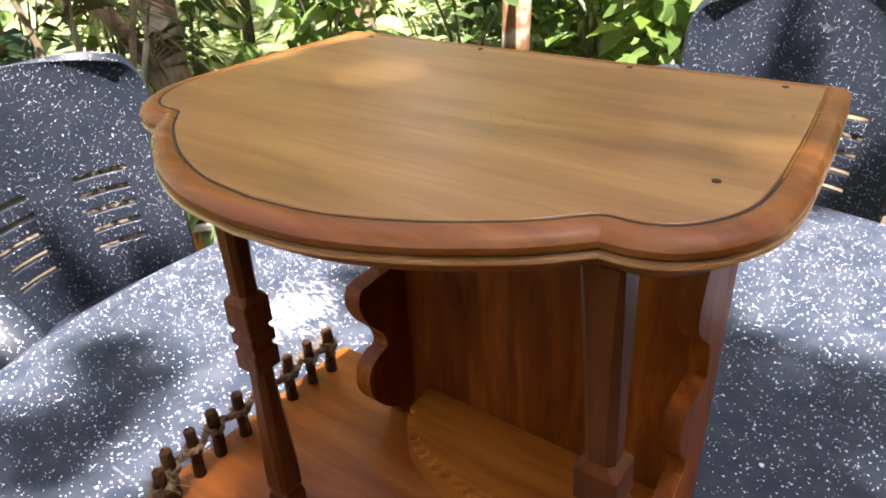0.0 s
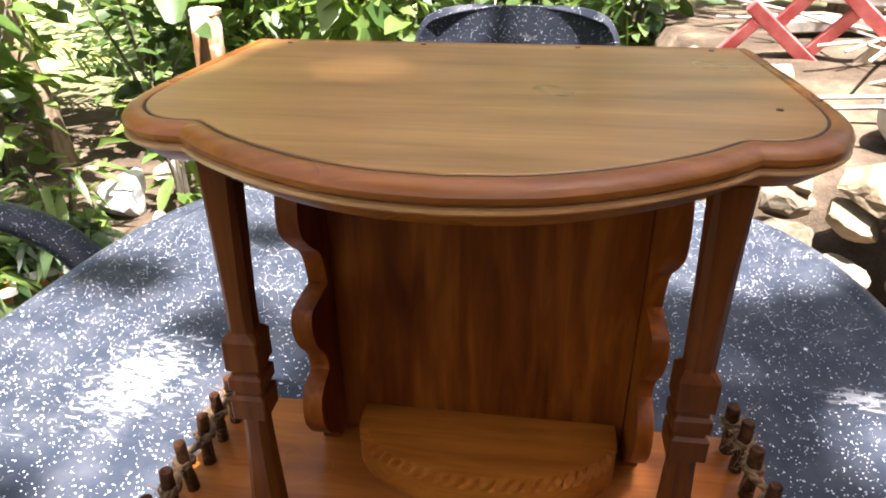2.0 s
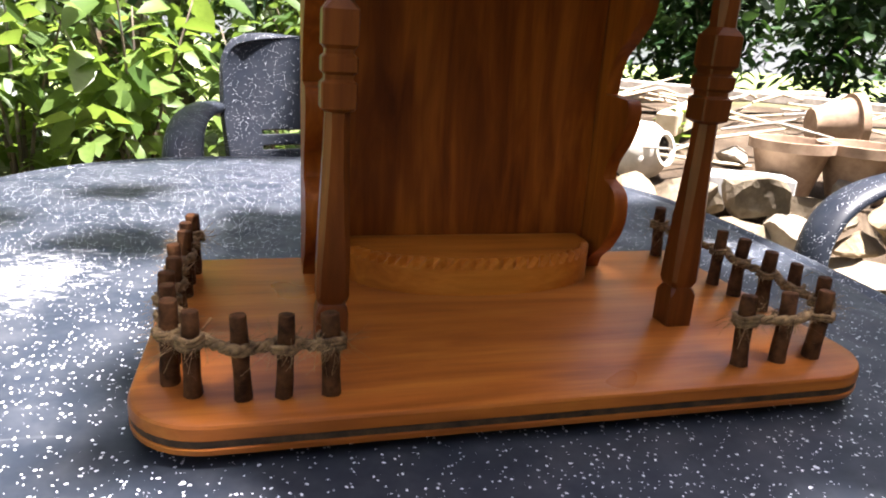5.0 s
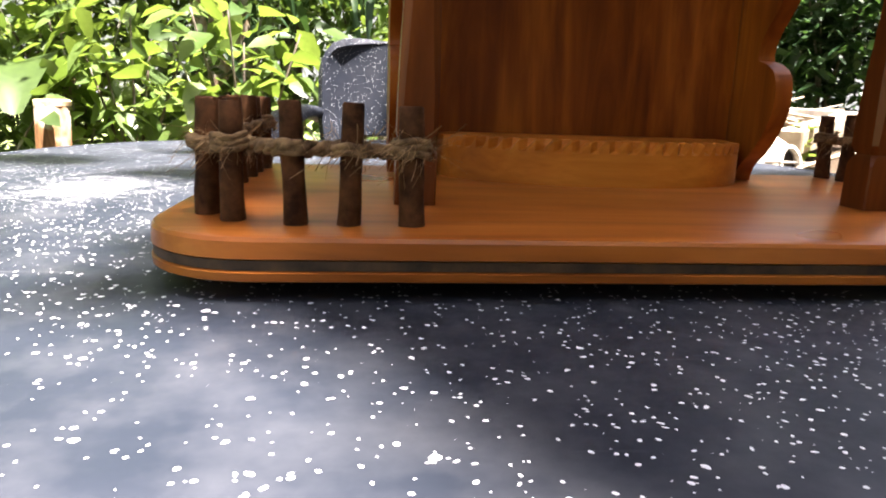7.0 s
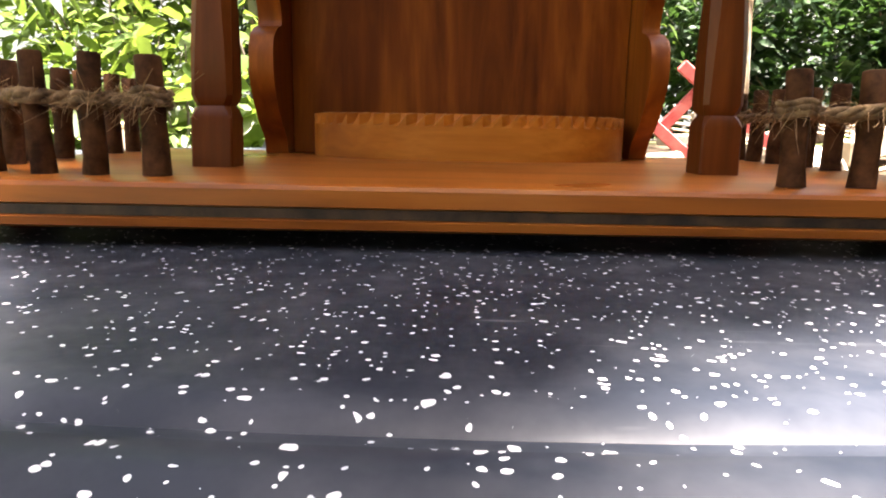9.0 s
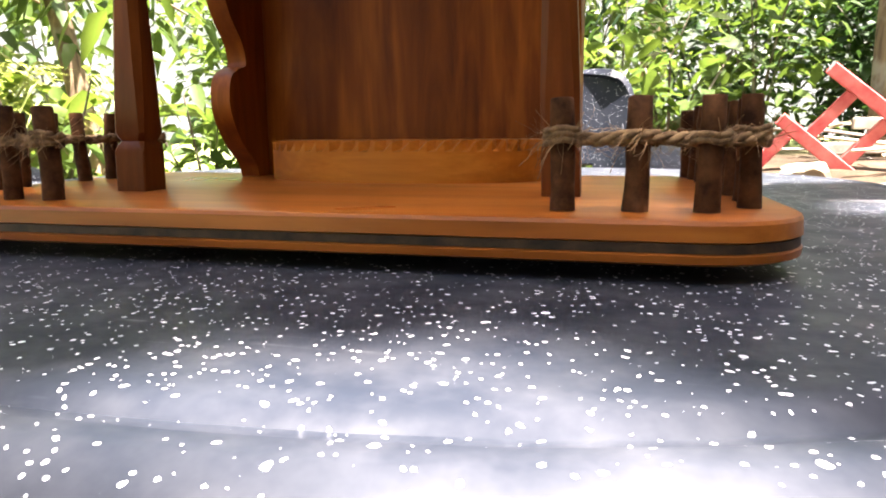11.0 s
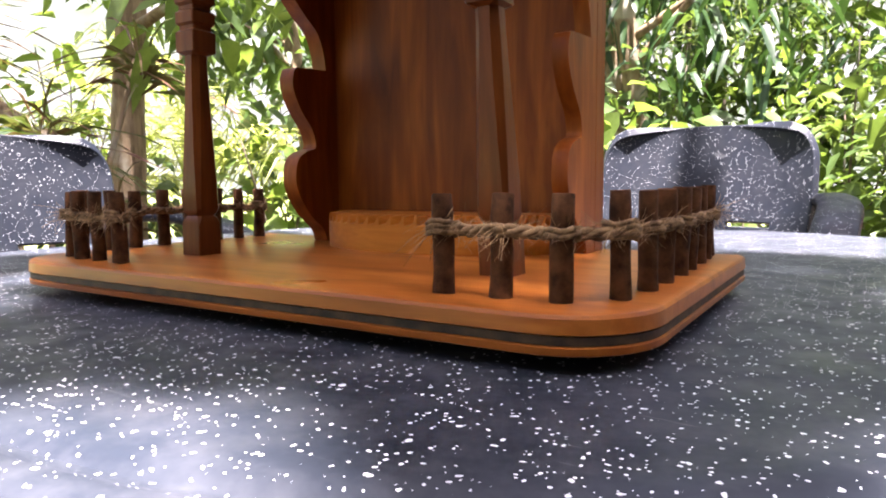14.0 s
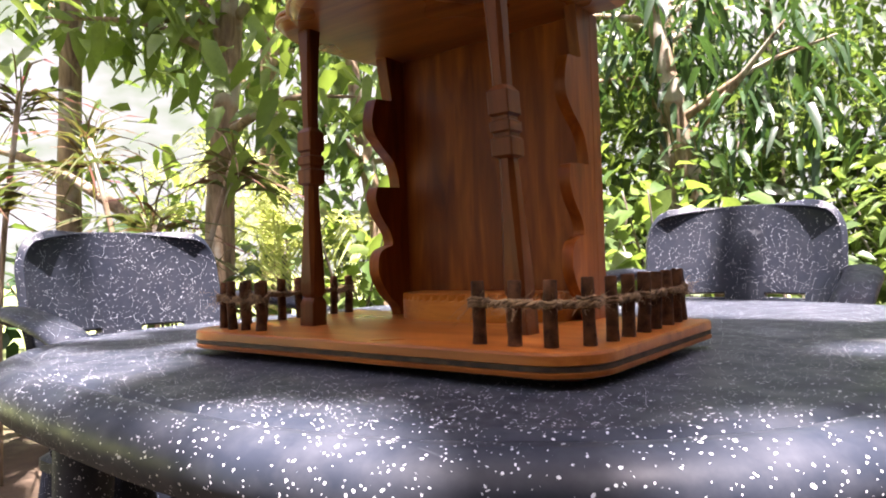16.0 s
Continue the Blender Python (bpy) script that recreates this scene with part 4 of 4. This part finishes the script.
def put_stone(x, y, z, s, seed, mat, label, group="wall stones", flat=0.62):
    rng = random.Random(seed)
    sx, sy, sz = s * rng.uniform(0.9, 1.3), s * rng.uniform(0.75, 1.0), s * rng.uniform(0.8, 1.15) * flat
    ob = part("stone", stone_mesh(seed, sx, sy, sz), mat, None, smooth=None)
    ob.matrix_basis = pose(x, y, z, rng.uniform(-14, 14), rng.uniform(-14, 14), rng.uniform(0, 360))
    return tagged(ob, label, "stone", group)


def build_wall():
    """A dry heap of field stones that holds up the terrace, in courses along a line."""
    rng = random.Random(11)
    a, b = Vector((0.42, 1.42)), Vector((2.3, 0.62))
    along = (b - a).normalized()
    back = Vector((-along.y, along.x))
    k = 0
    for course in range(6):
        z = GROUND + 0.06 + course * 0.098
        s = rng.uniform(-0.1, 0.05)
        while s < (b - a).length:
            size = rng.uniform(0.085, 0.145)
            p = a + along * (s + size) + back * (0.0 + course * 0.06 + rng.uniform(-0.03, 0.03))
            put_stone(p.x, p.y, z + rng.uniform(-0.02, 0.02), size, 300 + k, STONE if rng.random() < 0.75 else STONE_PALE, "rough sunlit field stone in a dry wall")
            s += size * 1.6
            k += 1


build_wall()
for i, (x, y, s) in enumerate(((1.45, 1.62, 0.09), (1.75, 1.5, 0.1), (1.25, 2.2, 0.07), (1.6, 1.95, 0.08), (2.1, 1.5, 0.1), (2.3, 1.75, 0.09), (1.95, 1.95, 0.06), (0.85, 2.3, 0.12), (0.55, 2.5, 0.13), (0.2, 2.7, 0.13), (1.9, 1.2, 0.09))):
    put_stone(x, y, gz(x, y) + s * 0.42, s, 500 + i, STONE_PALE if i % 2 else STONE, "loose stone lying on the terrace", "loose stones")
for i, (x, y, s) in enumerate(((-1.42, 2.45, 0.09), (-1.35, 2.22, 0.07), (-1.5, 2.15, 0.06), (-1.25, 2.6, 0.10), (-2.3, 2.2, 0.1), (-1.7, 2.62, 0.1), (-2.6, 1.6, 0.1), (-0.95, 2.75, 0.1))):
    put_stone(x, y, gz(x, y) + s * 0.40, s, 540 + i, STONE_PALE, "pale stone on the garden earth", "garden stones")
put_stone(-1.72, 2.2, GROUND + 0.09, 0.17, 571, CONCRETE, "rounded grey boulder on the garden earth", "garden stones", 0.75)


def lathe(profile, seg=24):
    return loft([[(r * math.cos(2 * math.pi * k / seg), r * math.sin(2 * math.pi * k / seg), z) for k in range(seg)] for r, z in profile], cap=True)


def build_pot(m, r, h, mat, label, lip=0.012, soil=True):
    p = thing("flower_pot", (0, 0, 0), label, "pot", "old pots")
    p.matrix_basis = m
    prof = [(r * 0.62, 0), (r * 0.95, h * 0.8), (r * 0.98, h * 0.82), (r + lip, h * 0.83), (r + lip, h), (r - 0.004, h), (r * 0.9, h * 0.8), (r * 0.58, 0.02)]
    part("body", lathe(prof), mat, p, smooth=35)
    if soil:
        part("soil", lathe([(r * 0.84, h * 0.70), (r * 0.86, h * 0.76), (r * 0.4, h * 0.79)]), SOIL_POT, p, smooth=True)
    return p


# white round pot tipped on its side, its mouth to the table
def build_jar():
    p = thing("round_jar", (0, 0, 0), "chalky white round jar lying on its side", "jar")
    prof = [(0.03, -0.105), (0.07, -0.095), (0.105, -0.05), (0.112, 0.0), (0.10, 0.05), (0.072, 0.085), (0.060, 0.098), (0.064, 0.108), (0.052, 0.108), (0.050, 0.095), (0.085, 0.04), (0.09, -0.02), (0.03, -0.08)]
    part("body", lathe(prof, 28), PLASTER, p, smooth=40)
    # dark lining paints the shade within the jar's mouth
    part("inside", lathe([(0.03, -0.075), (0.084, -0.02), (0.079, 0.036), (0.049, 0.088), (0.012, 0.07)], 24), DARK, p, smooth=True)
    p.matrix_basis = pose(1.17, 1.93, gz(1.17, 1.93) + 0.112, 78, 0, 28)


build_jar()
build_pot(pose(1.60, 1.66, gz(1.60, 1.66)), 0.13, 0.2, CLAY, "weathered terracotta pot on the terrace")
build_pot(pose(1.83, 1.58, gz(1.83, 1.58)), 0.14, 0.2, CLAY, "weathered terracotta pot on the terrace")
build_pot(pose(1.95, 1.98, gz(1.95, 1.98) + 0.11, 84, 0, 70), 0.11, 0.18, CLAY, "terracotta pot fallen on its side", soil=False)
build_pot(pose(2.5, 1.35, gz(2.5, 1.35)), 0.14, 0.22, CLAY, "weathered terracotta pot on the terrace")


def board(name, m, size, mat, label, category="timber", group="old timber"):
    x, y, z = size
    ob = part(name, box(-x / 2, x / 2, -y / 2, y / 2, 0, z, 0.006, 1), mat, None)
    ob.matrix_basis = m
    return tagged(ob, label, category, group)


board("plank", pose(2.3, 2.75, gz(2.3, 2.75) + 0.10, 0, 2, -14), (2.3, 0.14, 0.05), GREY_WOOD, "long weathered grey plank")
board("plank", pose(2.0, 3.0, gz(2.0, 3.0) + 0.06, 0, -2, 6), (2.0, 0.12, 0.05), GREY_WOOD, "long weathered grey plank")
board("beam", pose(1.62, 2.3, gz(1.62, 2.3) + 0.03, 0, -6, 38), (0.62, 0.09, 0.09), PALE_WOOD, "short pale sawn beam")
board("concrete_block", pose(1.36, 1.58, gz(1.36, 1.58) + 0.0, 0, 0, -20), (0.30, 0.14, 0.1), CONCRETE, "rough grey concrete block on the terrace", "block", "")
rt = random.Random(77)
for k in range(46):
    x, y = rt.uniform(1.0, 2.6), rt.uniform(1.8, 3.2)
    L = rt.uniform(0.25, 0.8)
    ob = part("dry_stick", tube([(-L / 2, 0, 0), (0, rt.uniform(-0.03, 0.03), rt.uniform(0, 0.05)), (L / 2, 0, rt.uniform(0, 0.05))], [0.006, 0.008, 0.004], 6), PALE_WOOD if k % 3 else GREY_WOOD, None)
    ob.matrix_basis = pose(x, y, gz(x, y) + rt.uniform(0.02, 0.12), 0, rt.uniform(-12, 12), rt.uniform(-60, 60))
    tagged(ob, "dry pale stick in a heap of litter", "stick", "dry sticks")


def build_red_frame():
    """Old red-painted chair frame lying tilted on the terrace."""
    f = thing("red_chair_frame", (0, 0, 0), "faded red wooden chair frame lying tilted", "chair frame")
    for x0, x1, z0, z1, y in ((-0.40, 0.42, 0.0, 0.05, 0.0), (-0.40, 0.42, 0.24, 0.29, 0.0)):
        part("rail", box(x0, x1, y - 0.02, y + 0.02, z0, z1, 0.004, 1), RED_PAINT, f)
    for x in (-0.30, -0.14, 0.02, 0.2):
        part("slat", box(x, x + 0.045, -0.016, 0.016, 0.0505, 0.2395, 0.003, 1), RED_PAINT if x != 0.02 else PALE_WOOD, f)
    part("leg", box(-0.36, -0.315, -0.02, 0.02, -0.30, -0.0005, 0.004, 1), RED_PAINT, f)
    f.matrix_basis = pose(1.085, 2.55, -0.17, 8, 40, -6) @ Matrix.Scale(1.0, 4)


build_red_frame()


# ---- planters beside the table ----
def build_planter(x, y, rz, mat, seed, label):
    p = thing("planter_box", (x, y, gz(x, y)), label, "planter", "planters", rz)
    def ring(w, d, z):
        return [(a, b, z) for a, b in rounded_rect(-w, w, -d, d, (0.02,) * 4, 4)]
    part("trough", loft([ring(0.16, 0.075, 0.0), ring(0.19, 0.095, 0.19), ring(0.20, 0.105, 0.195), ring(0.20, 0.105, 0.215), ring(0.18, 0.085, 0.215), ring(0.175, 0.08, 0.17)]), mat, p, smooth=30)
    part("rim", loft([ring(0.203, 0.108, 0.197), ring(0.206, 0.111, 0.2), ring(0.206, 0.111, 0.217), ring(0.19, 0.095, 0.219)], cap=False), PLASTER, p, "white dusty rim")
    rng = np.random.default_rng(seed)
    n = 320
    base = np.stack([rng.uniform(-0.16, 0.16, n), rng.uniform(-0.07, 0.07, n), rng.uniform(0.17, 0.30, n)], 1)
    d = rng.normal(size=(n, 3)) * np.array([1, 1, 0.5]) + np.array([0, 0, 0.5])
    L = rng.uniform(0.07, 0.2, n)
    part("greenery", leaf_mesh("greenery", base, d, rng.normal(size=(n, 3)) * 0.4 + np.array([0, 0, 1.0]), L, L * 0.22, LEAF_BRIGHT if seed % 2 else LEAF_MID, 0.8), None, p, "trailing green plants")["kind"] = "stuff"


build_planter(-1.62, 1.16, 48, CLAY_ORANGE, 31, "orange planter box of trailing green plants")
build_planter(-1.47, 1.44, 40, CLAY_ORANGE, 32, "orange planter box of leafy green plants")


# ---- unseen tree crown, added to shade the table ----
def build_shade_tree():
    """An unseen leafy bough set up the sun's way, gaps cut where sun flecks should fall."""
    t = thing("shade_tree", (-2.6, -3.3, GROUND), "unseen tall leafy tree, added to dapple the table with shade", "tree")
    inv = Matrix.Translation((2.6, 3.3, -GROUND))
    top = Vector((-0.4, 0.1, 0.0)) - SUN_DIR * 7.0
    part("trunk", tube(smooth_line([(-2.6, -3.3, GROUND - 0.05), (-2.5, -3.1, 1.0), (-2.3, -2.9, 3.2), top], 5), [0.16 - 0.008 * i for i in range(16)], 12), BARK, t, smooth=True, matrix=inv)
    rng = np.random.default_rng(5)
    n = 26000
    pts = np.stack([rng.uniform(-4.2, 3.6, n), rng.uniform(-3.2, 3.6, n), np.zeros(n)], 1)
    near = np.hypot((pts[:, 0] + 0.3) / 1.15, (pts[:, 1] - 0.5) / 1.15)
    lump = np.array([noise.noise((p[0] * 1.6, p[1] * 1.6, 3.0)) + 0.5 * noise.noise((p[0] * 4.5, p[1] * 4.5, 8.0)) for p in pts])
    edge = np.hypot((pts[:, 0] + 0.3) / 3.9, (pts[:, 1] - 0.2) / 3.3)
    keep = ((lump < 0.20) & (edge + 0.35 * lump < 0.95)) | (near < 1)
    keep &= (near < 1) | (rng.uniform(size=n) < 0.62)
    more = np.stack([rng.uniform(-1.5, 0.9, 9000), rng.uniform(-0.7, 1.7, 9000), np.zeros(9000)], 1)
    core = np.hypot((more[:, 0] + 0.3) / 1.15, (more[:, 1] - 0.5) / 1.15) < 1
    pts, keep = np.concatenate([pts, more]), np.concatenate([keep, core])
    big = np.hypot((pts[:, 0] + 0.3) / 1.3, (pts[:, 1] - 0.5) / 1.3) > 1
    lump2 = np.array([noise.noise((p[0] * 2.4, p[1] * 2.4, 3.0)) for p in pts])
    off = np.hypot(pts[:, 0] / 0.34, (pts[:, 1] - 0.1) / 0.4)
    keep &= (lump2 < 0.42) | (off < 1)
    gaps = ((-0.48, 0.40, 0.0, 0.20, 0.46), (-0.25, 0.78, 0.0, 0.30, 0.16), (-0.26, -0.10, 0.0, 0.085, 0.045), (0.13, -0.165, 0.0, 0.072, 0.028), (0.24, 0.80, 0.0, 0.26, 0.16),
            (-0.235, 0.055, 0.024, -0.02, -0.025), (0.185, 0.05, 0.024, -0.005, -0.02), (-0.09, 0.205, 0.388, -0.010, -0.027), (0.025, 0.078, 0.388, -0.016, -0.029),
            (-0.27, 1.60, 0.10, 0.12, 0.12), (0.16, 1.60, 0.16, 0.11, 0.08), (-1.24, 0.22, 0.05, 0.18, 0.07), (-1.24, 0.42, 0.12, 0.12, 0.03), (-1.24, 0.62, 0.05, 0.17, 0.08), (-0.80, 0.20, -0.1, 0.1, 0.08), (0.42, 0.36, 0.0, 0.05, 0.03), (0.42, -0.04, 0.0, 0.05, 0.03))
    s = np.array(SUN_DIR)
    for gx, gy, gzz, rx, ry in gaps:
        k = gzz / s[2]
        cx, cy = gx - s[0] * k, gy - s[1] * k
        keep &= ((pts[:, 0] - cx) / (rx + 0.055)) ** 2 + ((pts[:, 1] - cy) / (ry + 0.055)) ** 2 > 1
    # leaf clumps put back to cast dark blobs on the sunlit left side
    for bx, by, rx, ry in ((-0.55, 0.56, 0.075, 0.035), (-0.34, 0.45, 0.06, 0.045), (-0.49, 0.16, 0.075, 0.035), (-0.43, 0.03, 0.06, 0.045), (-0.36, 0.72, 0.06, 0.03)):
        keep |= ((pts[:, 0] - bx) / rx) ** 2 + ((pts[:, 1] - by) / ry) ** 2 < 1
    # no leaves over the stones and the far growth, so they stay sunlit
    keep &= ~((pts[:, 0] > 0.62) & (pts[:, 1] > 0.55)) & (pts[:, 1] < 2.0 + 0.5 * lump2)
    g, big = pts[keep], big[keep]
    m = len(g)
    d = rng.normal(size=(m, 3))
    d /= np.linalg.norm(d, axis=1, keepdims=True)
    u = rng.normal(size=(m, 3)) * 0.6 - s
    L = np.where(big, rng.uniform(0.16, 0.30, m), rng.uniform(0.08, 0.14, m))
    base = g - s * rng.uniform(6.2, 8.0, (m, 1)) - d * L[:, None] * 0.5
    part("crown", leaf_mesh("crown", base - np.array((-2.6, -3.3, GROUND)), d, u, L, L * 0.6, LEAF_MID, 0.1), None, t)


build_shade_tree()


# ---- thick unseen growth added on the near side, behind where one stands, against skylight ----
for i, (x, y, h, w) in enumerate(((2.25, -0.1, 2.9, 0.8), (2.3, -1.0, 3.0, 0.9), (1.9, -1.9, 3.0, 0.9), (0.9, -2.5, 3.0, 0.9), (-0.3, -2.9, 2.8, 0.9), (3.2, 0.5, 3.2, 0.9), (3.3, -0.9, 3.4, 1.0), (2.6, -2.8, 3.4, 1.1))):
    build_shrub((x, y, GROUND), h, w, LEAF_DARK, (0.24, 0.12), 1500, 200 + i, "unseen tall dark green bush, added to block skylight", stems=10)
